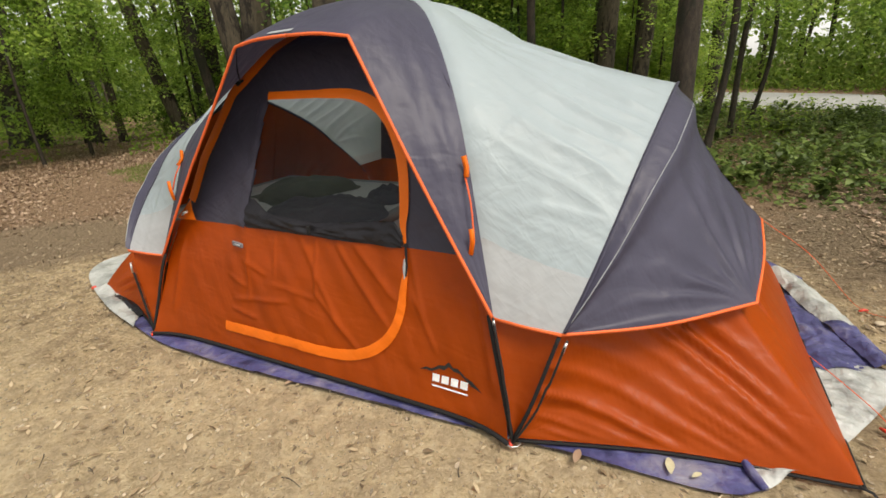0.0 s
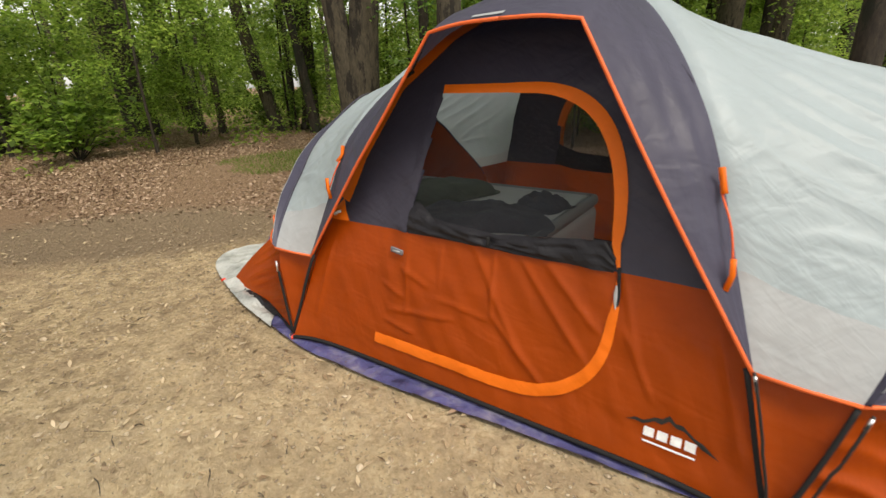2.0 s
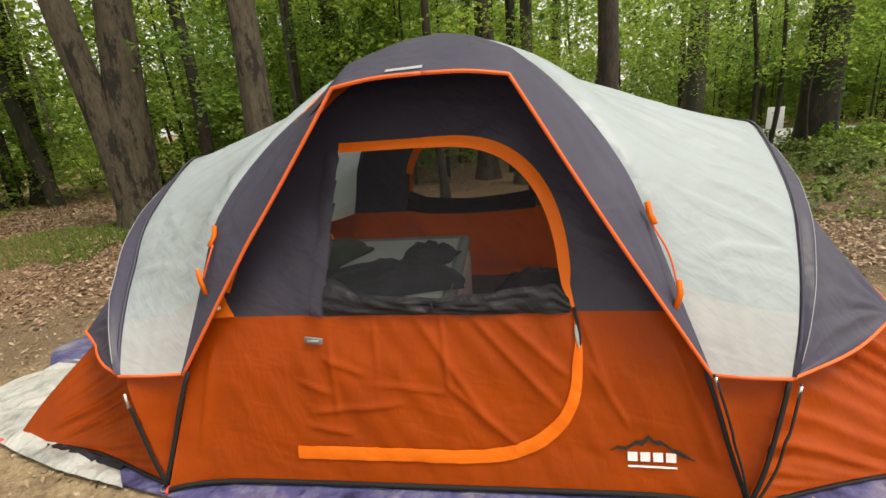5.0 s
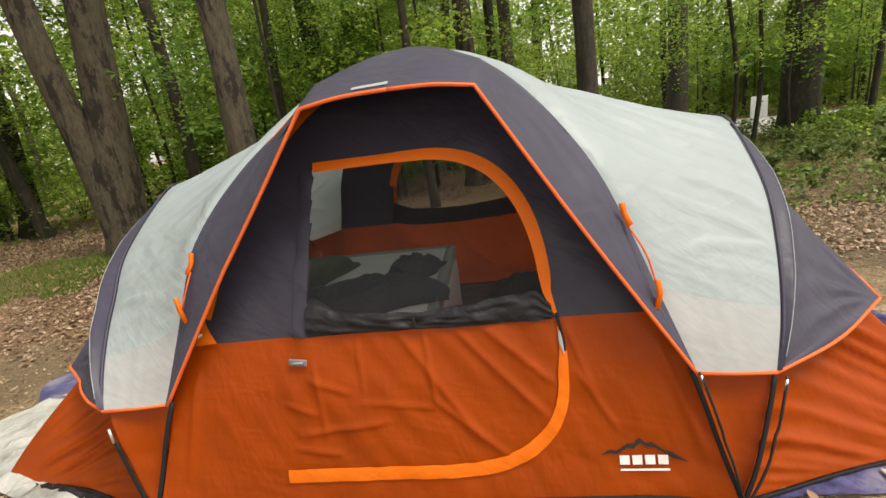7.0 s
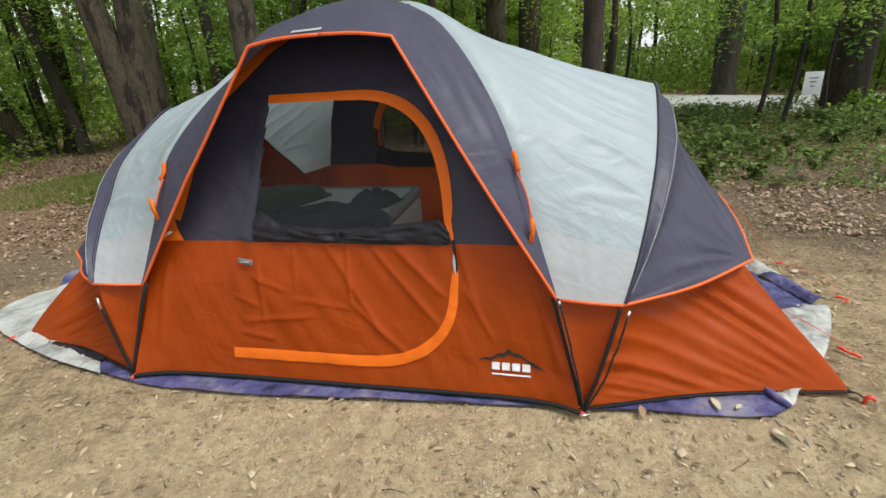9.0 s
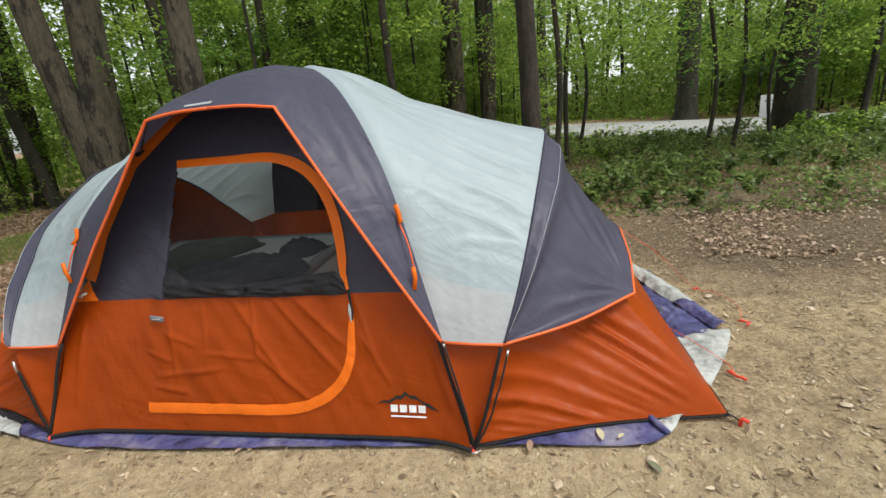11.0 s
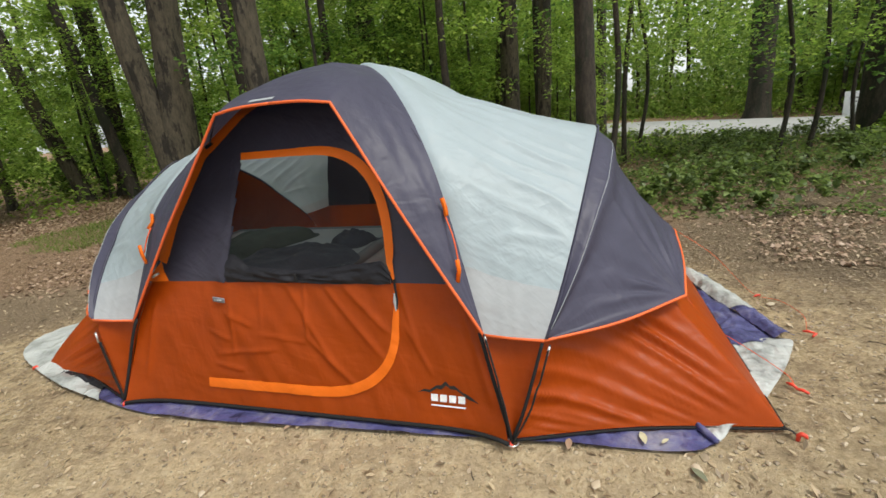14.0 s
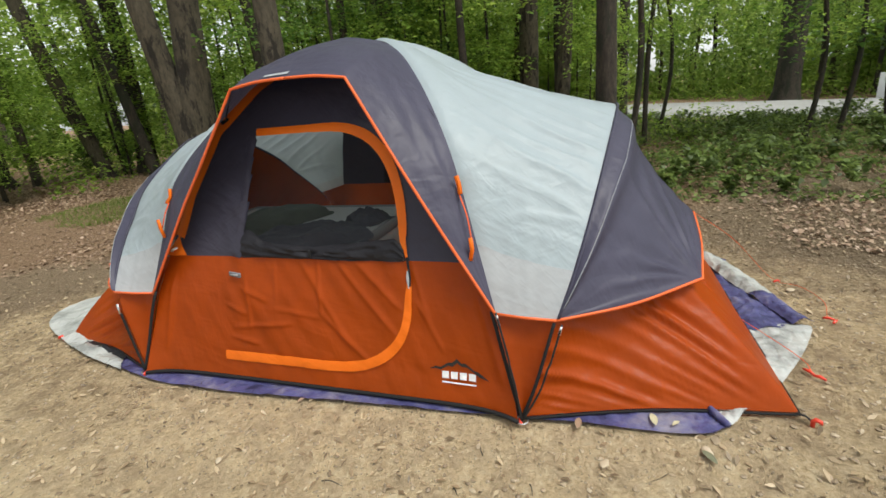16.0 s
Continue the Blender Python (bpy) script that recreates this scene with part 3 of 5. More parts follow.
rear_sill = [(x, 0.80 - 0.05 * math.sin(math.pi * (x + 0.56) / 1.12) + 0.045 * (x < -0.4) * (-x - 0.4) / 0.16) for x in np.linspace(-0.56, 0.56, 40)]
part("rear_flap", wall_ribbon([(x, (z + 0.16 + 0.5 * (z - 0.75)) / 2 + 0.325) for x, z in rear_sill], [0.15 + 0.5 * (z - 0.75) for x, z in rear_sill], -0.02, -1), DARK, tent, "dark window flap hanging at the rear sill")
part("rolled_flap", rolled_flap(), DARK, tent, "dark window flap bunched along the sill")
part("flap_loop", box_bm(0.012, 0.02, 0.05, tuple(wall_at(-0.03, 0.775, 0.03)), 0.004), BLACK, tent)
g0, g1, g2 = wall_at(-1.0, 0.87, 0.02), wall_at(-0.94, 0.75, 0.012), wall_at(-1.11, 0.75, 0.012)
part("corner_gusset", ([g0, g1, g2, (g0 + g1) / 2 + np.array((0, -0.008, 0)), (g1 + g2) / 2 + np.array((0, -0.01, 0))], [(0, 3, 4), (0, 4, 2), (3, 1, 4)]), TRIM, tent, "orange triangular gusset", smooth=False)
gc = (g0 + g1 + g2) / 3
part("gusset_toggle", tube([gc + np.array((-0.03, -0.02, -0.012)), gc + np.array((0.0, -0.026, 0.004)), gc + np.array((0.022, -0.02, 0.012))], 0.008, 6), PRINT_WHITE, tent, "small white toggle")
tg = box_bm(0.082, 0.012, 0.03, (0, 0, 0), 0.004)
bmesh.ops.rotate(tg, verts=tg.verts, matrix=Euler((0, radians(8), 0)).to_matrix())
bmesh.ops.translate(tg, verts=tg.verts, vec=tuple(wall_at(-0.565, 0.645, 0.014)))
part("fabric_tag", tg, TAG, tent, "small grey printed tag")
part("tag_print", box_bm(0.05, 0.004, 0.008, tuple(wall_at(-0.565, 0.645, 0.022)), 0), PATCH, tent)

# printed mark: a dark range of peaks over plain white bars
peaks = [(0.685, 0.196), (0.72, 0.214), (0.75, 0.212), (0.79, 0.238), (0.815, 0.24), (0.838, 0.262), (0.862, 0.24), (0.885, 0.243), (0.93, 0.212), (0.96, 0.204), (1.02, 0.168), (0.96, 0.182), (0.93, 0.2), (0.895, 0.222), (0.865, 0.224), (0.84, 0.24), (0.815, 0.218), (0.79, 0.222), (0.75, 0.198), (0.72, 0.202)]
pv = [wall_at(x, z, 0.005) for x, z in peaks]
part("printed_outline", (pv, [(i, i + 1, 18 - i, 19 - i) for i in range(9)] + [(9, 10, 11)]), PRINT_BLACK, tent, "dark printed outline of peaks", smooth=False)
for i in range(4):
    x = 0.757 + 0.049 * i
    c = [wall_at(x + a, z, 0.006) for a, z in ((0, 0.156), (0.038, 0.156), (0.038, 0.193), (0, 0.193))]
    part("printed_bar", (c, [(0, 1, 2, 3)]), PRINT_WHITE, tent, "white printed bar", smooth=False)
part("printed_underline", ([wall_at(x, z, 0.006) for x, z in ((0.757, 0.133), (0.945, 0.133), (0.945, 0.141), (0.757, 0.141))], [(0, 1, 2, 3)]), PRINT_WHITE, tent, smooth=False)

# inner end walls, from the hoop to the floor's edge
FOOT = (1.185, -1.372, 0.03)
hoop_full = spline([(1.60, 0, 1.395), (1.59, -0.25, 1.36), (1.515, -0.72, 1.115), (1.45, -0.97, 0.885), (1.385, -1.14, 0.68), (1.335, -1.25, 0.50), (1.25, -1.335, 0.2), FOOT], N)
ridge_full = spline([(0.85, -1.02, 1.10), (0.95, -1.145, 0.79), (1.045, -1.26, 0.52), (1.12, -1.32, 0.25), FOOT], 31)
edge = np.vstack([spline([(2.42, 0, 0.03), (2.425, -0.5, 0.03), (2.435, -1.075, 0.012)], 14)[:-1], spline([(2.435, -1.075, 0.012), (1.8, -1.19, 0.03), FOOT], N - 13)])


def fan(sheet, sd, fr):
    """Slanting tension creases over the side panel, that run down towards the peg."""
    v, f = sheet
    corner = side_x(face_y(np.array([(2.435, -1.08, 0.03)]), fr), sd)[0]
    foot = side_x(face_y(np.array([FOOT]), fr), sd)[0]
    along = (foot - corner) / np.linalg.norm(foot - corner)
    out = []
    for i, p in enumerate(v):
        s = (i // 74) / 99
        if s > 0.325:
            d = float(np.dot(p - corner, along))
            h = p[2] - 0.03
            a, r = math.atan2(max(h, 0.0) + 0.5, max(d, 0.001) + 0.7), math.hypot(h, d)
            env = min(1, max(0, (r - 0.06) / 0.3)) * min(1, h / 0.05) * min(1, max(0, 0.80 - h) / 0.3) * min(1, (1 - s) * 9) * min(1, (s - 0.325) * 10)
            n1 = noise.noise(Vector((a * 7, r * 1.6, sd * 3.0)))
            n2 = noise.noise(Vector((a * 9, r * 2.6, sd * 3.0 + 7)))
            k = 1 - 2 * abs(math.sin(a * 60 + n1 * 1.6)) ** 0.75
            fine = 1 - 2 * abs(math.sin(a * 95 + n2 * 1.5)) ** 0.8
            near = max(0.0, 1 - h / 0.22)
            w = env * ((0.0225 * max(0.2, 0.66 + 1.1 * n1) * k * (1 - 0.6 * near)) + 0.008 * fine * max(0.0, near + n2 * 0.7))
            p = p + np.array((0.25 * sd, -0.8 * fr, 0.5)) * w
        out.append(p)
    return out, f


def pull(sd, fr):
    def lift(s, u):
        """Creases that fan out from the floor corner."""
        e = math.sin(math.pi * u) * math.sin(math.pi * min(1, s * 1.02))
        k = 0.012 * noise.noise(Vector((s * 11 - u * 3, u * 3, 4)))
        k -= 0.035 * (s > 0.33) * math.sin(math.pi * min(1, max(0, (s - 0.33) / 0.67)))
        g = -0.075 * math.sin(math.pi * u) * math.sin(math.pi * min(1, 0.25 + s * 0.75)) * (1.0 if u < 0.6 else (1 - u) / 0.4)
        return ((0.3 * k * e + g * 0.6) * sd, (-k * e - g * 0.5 * (s > 0.2)) * fr, 0.7 * k * e + g * 0.7)
    return lift


_k = np.linspace(0, 1, N)
_k = np.where(_k < 0.325, _k * 0.26 / 0.325, 0.26 + (_k - 0.325) * 0.74 / 0.675) * (N - 1)
hoop_in = np.stack([np.interp(_k, np.arange(N), hoop_full[:, j]) for j in range(3)], 1)
for sd in (1, -1):
    for fr in (1, -1):
        q = lambda c: side_x(face_y(c, fr), sd)
        part("end_wall", fan(loft(finer(q(hoop_in), 100), finer(q(edge), 100), 74, pull(sd, fr)), sd, fr), ORANGE, tent, "orange end wall pulled tight to the peg")
        hl = spline(list(hoop_full[22:]), 31)
        lower = ridge_full[10:]
        hl = hl[10:]
        part("corner_wall", loft(q(lower), q(hl), 13, lambda s, u: (0, 0.05 * fr * math.sin(math.pi * u) * (1 - s) ** 0.7, 0)), ORANGE, tent, "orange panel between the pole feet")
        # the same black strip for the shadow gap, along the end walls
        part("hem_shadow_strip", tube([p + np.array((0.004 * sd, -0.006 * fr, -0.008)) for p in q(edge)], 0.0065, 6), BLACK, tent)
        # poles: webbing sleeve and thin rod with its ferrule
        foot = q(np.array([FOOT]))[0]
        for name, curve, dx in (("r", ridge_full, 0.02), ("h", hl, 0.03)):
            c = q(np.vstack([curve[curve[:, 2] < (0.57 if name == "r" else 0.53)], curve[-1:]]))
            c = c + np.array((0, -0.02 * fr, 0))
            low = c if name == "r" or sd > 0 else c[c[:, 2] < 0.43]
            part("pole_sleeve", strip_along(low, 0.018 if name == "r" else 0.016, 0.008, (0, 1, 0)), BLACK, tent, "black webbing pole sleeve")
            if sd < 0:
                if name == "h":
                    high = c[(c[:, 2] > 0.40) & (c[:, 2] < 0.48)]
                    part("ferrule", tube([high[0] + np.array((0, -0.006 * fr, 0)), high[-1] + np.array((0, -0.006 * fr, 0))], 0.0065, 7), FERRULE, tent, "silver ferrule")
                continue
            rod = [p + np.array((dx * sd * (1 + 0.2 * (p[2] > 0.3)) * min(1, p[2] * 5), -0.014 * fr, 0)) for p in c]
            part("pole", tube(rod, 0.0055, 7), ROD, tent, "thin black tent pole")
            a = rod[0] * 0.85 + rod[2] * 0.15
            b = a + (rod[4] - rod[0]) * 0.34
            part("ferrule", tube([a, b], 0.0065, 7), FERRULE, tent, "silver ferrule")
        full = ridge_x(face_y(ridge_top + np.array((-0.01, 0.012, -0.016)), fr), sd)
        part("pole", tube(full, 0.006, 6), ROD, tent)
        part("pole", tube(q(hoop_full[:30]), 0.006, 6), ROD, tent)
        part("peg_ring", tube([foot + np.array((0.03 * math.cos(t), -0.015 * fr + 0.03 * math.sin(t), -0.012)) for t in np.linspace(0, 2 * math.pi, 13)], 0.004, 5, False), FERRULE, tent)

outline = [tuple(p) for p in side_x(edge, 1)] + [tuple(p) for p in side_x(edge, -1)[::-1]] + [tuple(p) for p in side_x(face_y(edge, -1), -1)] + [tuple(p) for p in side_x(face_y(edge, -1), 1)[::-1]]
part("tent_floor", ([(x * 0.985, y * 0.962, 0.028) for x, y, z in outline], [tuple(range(len(outline)))]), FLOORCLOTH, tent, "dark grey floor cloth", smooth=False)

# tabs, cords and sliders on the fly
for sd, a, b in ((1, (0.862, -1.065, 1.13), (0.945, -1.195, 0.845)), (-1, (-0.975, -1.115, 1.12), (-1.02, -1.19, 0.945))):
    a, b = np.array(a), np.array(b)
    part("guy_tab", strip_along([a + np.array((-0.012 * sd, 0.0, 0.05)), a, a + np.array((0.012 * sd, -0.03, -0.035))], 0.022 if sd > 0 else 0.018, 0.01, (0, 1, 0)), TRIM, tent, "orange pole-sleeve tab")
    part("guy_cord", tube(spline([a + np.array((0, -0.02, -0.03)), (a + b) / 2 + np.array((0.012, -0.02, 0.0)), b], 12), 0.004, 5), CORD, tent, "orange cord")
    part("cord_slider", strip_along([b + np.array((-0.006, -0.01, 0.055)), b + np.array((0, -0.015, 0)), b + np.array((-0.012 * sd, -0.012, -0.06))], 0.019 if sd > 0 else 0.016, 0.012, (0, 1, 0)), TRIM, tent, "orange cord slider")
def brow_point(i, u):
    p = ridge_x(ridge_top, -1)[i] * (1 - u) + brow_x(brow, -1)[i] * u
    return p + np.array(brow_lift(i / (N - 1), u)) + np.array((0, -0.002, 0.006))


part("brow_label", ([brow_point(i, u) for i in range(0, 5) for u in (0.945, 0.957, 0.968)], grid_faces(5, 3)), PATCH, rainfly, "pale printed bar on the brow")
knot = wall_at(-0.685, 1.53, 0.022)
part("brow_cord", tube(spline([(-0.354, -1.112, 1.69), (-0.50, -1.0, 1.60), tuple(knot)], 10), 0.0045, 6), BLACK, tent, "thin black cord tying the brow")
part("cord_toggle", tube([knot + np.array((-0.028, -0.004, -0.012)), knot + np.array((-0.01, -0.016, -0.006)), knot + np.array((0.03, -0.006, 0.012))], [0.006, 0.013, 0.006], 7), BLACK, tent, "small black cord toggle")
part("sleeve_band", wall_ribbon([(-(half_width(z, -1) - 0.045), z) for z in np.linspace(0.86, 1.84, 50)], 0.07, 0.012), TRIM, tent, "orange band along the pole seam")


def peg(x, y, turn):
    t = thing("tent_peg", pose(x, y, 0, 0, 0, turn) @ Matrix.Scale(0.75, 4), "red plastic tent peg hooked into the dirt", "tent peg", "tent pegs")
    part("peg_head", joined(tube([(0, 0, -0.03), (0, 0, 0.02), (0, -0.012, 0.035), (0, -0.035, 0.03), (0, -0.042, 0.012)], [0.012, 0.014, 0.015, 0.013, 0.008], 8)), PLASTIC, t, "red plastic head")
    part("peg_shaft", tube([(0, 0, -0.12), (0, 0, -0.02)], 0.004, 6), FERRULE, t)
    part("peg_strap", strip_along([(0, 0, 0.012), (0.01, 0.04, 0.03), (0, 0.09, 0.035)], 0.018, 0.003), BLACK, t, "black webbing loop")


for x, y, turn in ((0.268, 1.57, -10), (-1.907, 2.66, -30), (1.535, 1.205, 35), (-2.87, 3.46, -70)):
    peg(x, y, turn)

# ---- tarp under the tent ----
def tarp():
    t = thing("ground_tarp", TENT, "crumpled blue tarp with silver underside beneath the tent", "tarp")
    front = spline([(-2.55, -1.05), (-1.94, -1.27), (-1.16, -1.445), (-0.4, -1.45), (0.45, -1.395), (0.9, -1.37), (1.63, -1.335), (1.98, -1.315), (2.1, -1.25)], 160)
    back = spline([(-2.6, 1.2), (-1.9, 1.35), (-1.1, 1.42), (0, 1.42), (0.8, 1.42), (1.5, 1.42), (2.3, 1.38), (2.6, 1.0)], 160)
    v = []
    for a, b in zip(front, back):
        for j in range(40):
            u = (j / 39) ** 1.8
            q = a * (1 - u) + b * u
            e = 0.012 * noise.noise(Vector((q[0] * 6, q[1] * 9, 0))) + 0.006 * noise.noise(Vector((q[0] * 17, q[1] * 15, 3)))
            lip = 0.016 * math.exp(-(j / 1.6) ** 2) * max(0.0, noise.noise(Vector((q[0] * 3.1, 0, 5))) + 0.2)
            v.append((q[0] + 0.4 * e, q[1] - 0.8 * abs(e) * (j < 3), max(0.003, 0.006 + abs(e) * (1.5 if j < 10 else 0.4) + lip)))
    part("tarp_sheet", (v, grid_faces(160, 40)), BLUE, t, "blue tarp sheet")

    def fold(name, a, b, n, m, high, mat, label):
        v = []
        for p, q in zip(spline(a, n), spline(b, n)):
            for j in range(m):
                u = j / (m - 1)
                x, y = p[0] * (1 - u) + q[0] * u, p[1] * (1 - u) + q[1] * u
                e = abs(noise.noise(Vector((x * 5, y * 5, 8)))) * high + abs(noise.noise(Vector((x * 14, y * 12, 1)))) * high * 0.6 + (0.5 - abs(noise.noise(Vector((x * 9 + y * 6, y * 22, 4))))) * high * 0.35
                v.append((x, y, 0.012 + e * (0.3 + 0.7 * math.sin(math.pi * u))))
        part(name, (v, grid_faces(n, m)), mat, t, label)

    fold("tarp_fold", [(-1.6, -1.3), (-2.2, -1.06), (-2.5, -0.7), (-2.5, 0.2)], [(-1.5, -1.4), (-2.1, -1.26), (-2.9, -0.95), (-3.12, -0.6), (-2.98, -0.3)], 44, 14, 0.04, SILVER, "silver folded tarp corner")
    fold("tarp_fold", [(-2.5, -0.25), (-2.5, 0.1), (-2.5, 0.5)], [(-3.02, -0.34), (-3.24, -0.05), (-3.1, 0.3)], 24, 12, 0.05, BLUE, "blue tarp edge")
    fold("tarp_fold", [(2.3, -0.95), (2.32, -0.6), (2.34, -0.3), (2.36, -0.2)], [(2.43, -0.86), (2.63, -0.54), (2.78, -0.24), (2.79, -0.17)], 60, 26, 0.035, SILVER, "silver crumpled tarp corner")
    fold("tarp_fold", [(2.3, -0.36), (2.32, 0.2), (2.34, 0.6), (2.36, 1.1)], [(2.72, -0.2), (2.61, 0.18), (2.5, 0.52), (2.42, 1.05)], 60, 22, 0.045, BLUE, "faded blue tarp edge")
    # the edge folded back on itself: a raised silver lip over a blue turn
    edge_in = spline([(2.69, -0.2), (2.58, 0.19), (2.47, 0.54), (2.38, 1.05)], 60)
    edge_out = spline([(2.81, -0.18), (2.75, 0.02), (2.65, 0.54), (2.53, 0.98)], 60)
    lip, turn = [], []
    for k, (a, b) in enumerate(zip(edge_in, edge_out)):
        for j in range(12):
            u = j / 11
            x, y = a * (1 - u) + b * u
            e = 0.5 * abs(noise.noise(Vector((x * 8, y * 8, 2)))) + 0.3 * abs(noise.noise(Vector((x * 22, y * 19, 6))))
            z = 0.028 + 0.035 * math.sin(math.pi * min(1, u * 1.15) * 0.9) + 0.035 * e
            (turn if k < 22 else lip).append((x, y, z))
            if k == 21:
                lip.append((x, y, z))
    part("tarp_lip", (turn, grid_faces(22, 12)), BLUE, t, "dark blue turned tarp edge")
    part("tarp_lip", (lip, grid_faces(39, 12)), SILVER, t, "silver folded tarp lip")
    fold("tarp_fold", [(2.04, -1.12), (2.1, -1.1), (2.2, -1.1), (2.24, -1.1)], [(2.1, -1.24), (2.12, -1.235), (2.15, -1.2), (2.2, -1.12)], 24, 14, 0.03, SILVER, "silver turned tarp corner")
    part("tarp_curl", tube(spline([(2.04, -1.1, 0.02), (2.07, -1.17, 0.024), (2.11, -1.24, 0.018)], 14), [0.012 + 0.006 * math.sin(i * 0.22) for i in range(14)], 8), BLUE, t, "rolled blue tarp edge")
    fold("tarp_fold", [(-2.2, -1.1), (-1.95, -1.16), (-1.6, -1.24)], [(-2.16, -1.19), (-1.92, -1.235), (-1.6, -1.3)], 24, 10, 0.04, DARK, "dark creased tarp underside")


tarp()

# ---- things inside the tent ----
def local(x, y, z=0.03, turn=0):
    return TENT @ pose(x, y, z, 0, 0, turn)


def air_bed():
    t = thing("air_bed", local(-0.83, -0.27), "grey raised air mattress inside the tent", "air mattress")
    bm = box_bm(1.72, 1.4, 0.59, (0, 0, 0.295), 0.07, 4)
    part("mattress_body", bm, BED, t)
    bm = box_bm(1.72, 1.4, 0.09, (0, 0, 0.615), 0.04, 4)
    top = [f for f in bm.faces if f.normal.z > 0.9]
    r = bmesh.ops.inset_region(bm, faces=top, thickness=0.06)
    for f in top:
        for vv in f.verts:
            vv.co.z -= 0.018
    part("mattress_rim", bm, BEDRIM, t, "raised darker rim")
    part("mattress_top", box_bm(1.58, 1.26, 0.03, (0, 0, 0.637), 0.012), BED, t)


air_bed()


def heap(name, m, sx, sy, high, mat, label, category, seed, lump=1.0):
    v = []
    for i in range(46):
        for j in range(46):
            a, b = i / 45 * 2 - 1, j / 45 * 2 - 1
            d = max(0, 1 - (abs(a) ** 2.5 + abs(b) ** 2.5))
            n1 = noise.noise(Vector((a * 2.2, b * 2.2, seed)))
            n2 = noise.noise(Vector((a * 6, b * 5, seed + 2)))
            e = 1 + 0.3 * noise.noise(Vector((a, b, seed + 5)))
            v.append((a * sx * e, b * sy * e, 0.004 + high * d ** 0.45 * (0.7 + 0.5 * lump * n1 + 0.22 * lump * abs(n2))))
    f = grid_faces(46, 46)
    ob = new(name, mesh_of(name, v, f, mat, True))
    ob.matrix_world = m
    tagged(ob, label, category)


heap("blanket", local(-0.42, -0.55, 0.682, 20), 0.42, 0.3, 0.10, BLANKET, "black crumpled blanket on the air mattress", "blanket", 3)
heap("jacket", local(-0.2, -0.1, 0.682, -15), 0.17, 0.15, 0.10, BLANKET, "dark crumpled jacket on the air mattress", "jacket", 11)
heap("pillow", local(-0.98, -0.15, 0.682, 70), 0.36, 0.25, 0.17, PILLOW, "dark olive pillow on the air mattress", "pillow", 21, 0.25)
heap("duffel_bag", local(0.55, 0.55, 0.03, 10), 0.42, 0.3, 0.42, BAG, "black duffel bag on the tent floor", "bag", 31, 0.4)

# ---- woods ----
rng = np.random.default_rng(7)


def leaves(centres, sizes, flat=0.5, fold=0.18, wide=0.33):
    """Many small pointed leaves: a four-cornered folded blade at each centre."""
    n = len(centres)
    yaw = rng.uniform(0, 2 * np.pi, n)
    pitch = rng.normal(-0.25, flat, n)
    roll = rng.normal(0, flat, n)
    d = np.stack([np.cos(yaw) * np.cos(pitch), np.sin(yaw) * np.cos(pitch), np.sin(pitch)], 1)
    s = np.stack([-np.sin(yaw), np.cos(yaw), np.zeros(n)], 1)
    u = np.cross(d, s)
    w = s * np.cos(roll)[:, None] + u * np.sin(roll)[:, None]
    k = np.cross(d, w)
    L = np.asarray(sizes)[:, None]
    a = centres - d * L * 0.5
    b = centres + w * L * wide + k * L * fold - d * L * 0.06
    c = centres + d * L * 0.5
    e = centres - w * L * wide + k * L * fold - d * L * 0.06
    return np.stack([a, b, c, e], 1).reshape(-1, 3)


def quads(name, verts, mat):
    n = len(verts) // 4
    me = bpy.data.meshes.new(name)
    me.vertices.add(len(verts))
    me.vertices.foreach_set("co", np.asarray(verts, np.float32).ravel())
    me.loops.add(4 * n)
    me.loops.foreach_set("vertex_index", np.arange(4 * n, dtype=np.int32))
    me.polygons.add(n)
    me.polygons.foreach_set("loop_start", np.arange(0, 4 * n, 4, dtype=np.int32))
    me.polygons.foreach_set("loop_total", np.full(n, 4, np.int32))
    me.materials.append(mat)
    me.update(calc_edges=True)
    me.validate()
    return me


def trunk_mesh(points, radii, sides=18, rough=0.06, seed=0.0, flare=0.35):
    c = spline(points, 46)
    s = np.linspace(0, 1, 46)
    r = np.interp(s, np.linspace(0, 1, len(radii)), radii)
    v, f = [], []
    for i in range(46):
        d = Vector(c[min(i + 1, 45)] - c[max(i - 1, 0)]).normalized()
        x = d.cross(Vector((0, 1, 0.01))).normalized()
        y = x.cross(d).normalized()
        for k in range(sides):
            a = 2 * math.pi * k / sides
            q = r[i] * (1 + rough * noise.noise(Vector((math.cos(a) * 1.8, math.sin(a) * 1.8, c[i][2] * 0.9 + seed))) * 2)
            base = max(0, 1 - c[i][2] / 0.7)
            q *= 1 + flare * base ** 2 * (1 + 0.5 * math.sin(a * 4 + seed))
            v.append(Vector(c[i]) + (x * math.cos(a) + y * math.sin(a)) * q)
    for i in range(45):
        for k in range(sides):
            f.append((i * sides + k, i * sides + (k + 1) % sides, (i + 1) * sides + (k + 1) % sides, (i + 1) * sides + k))
    return v, f


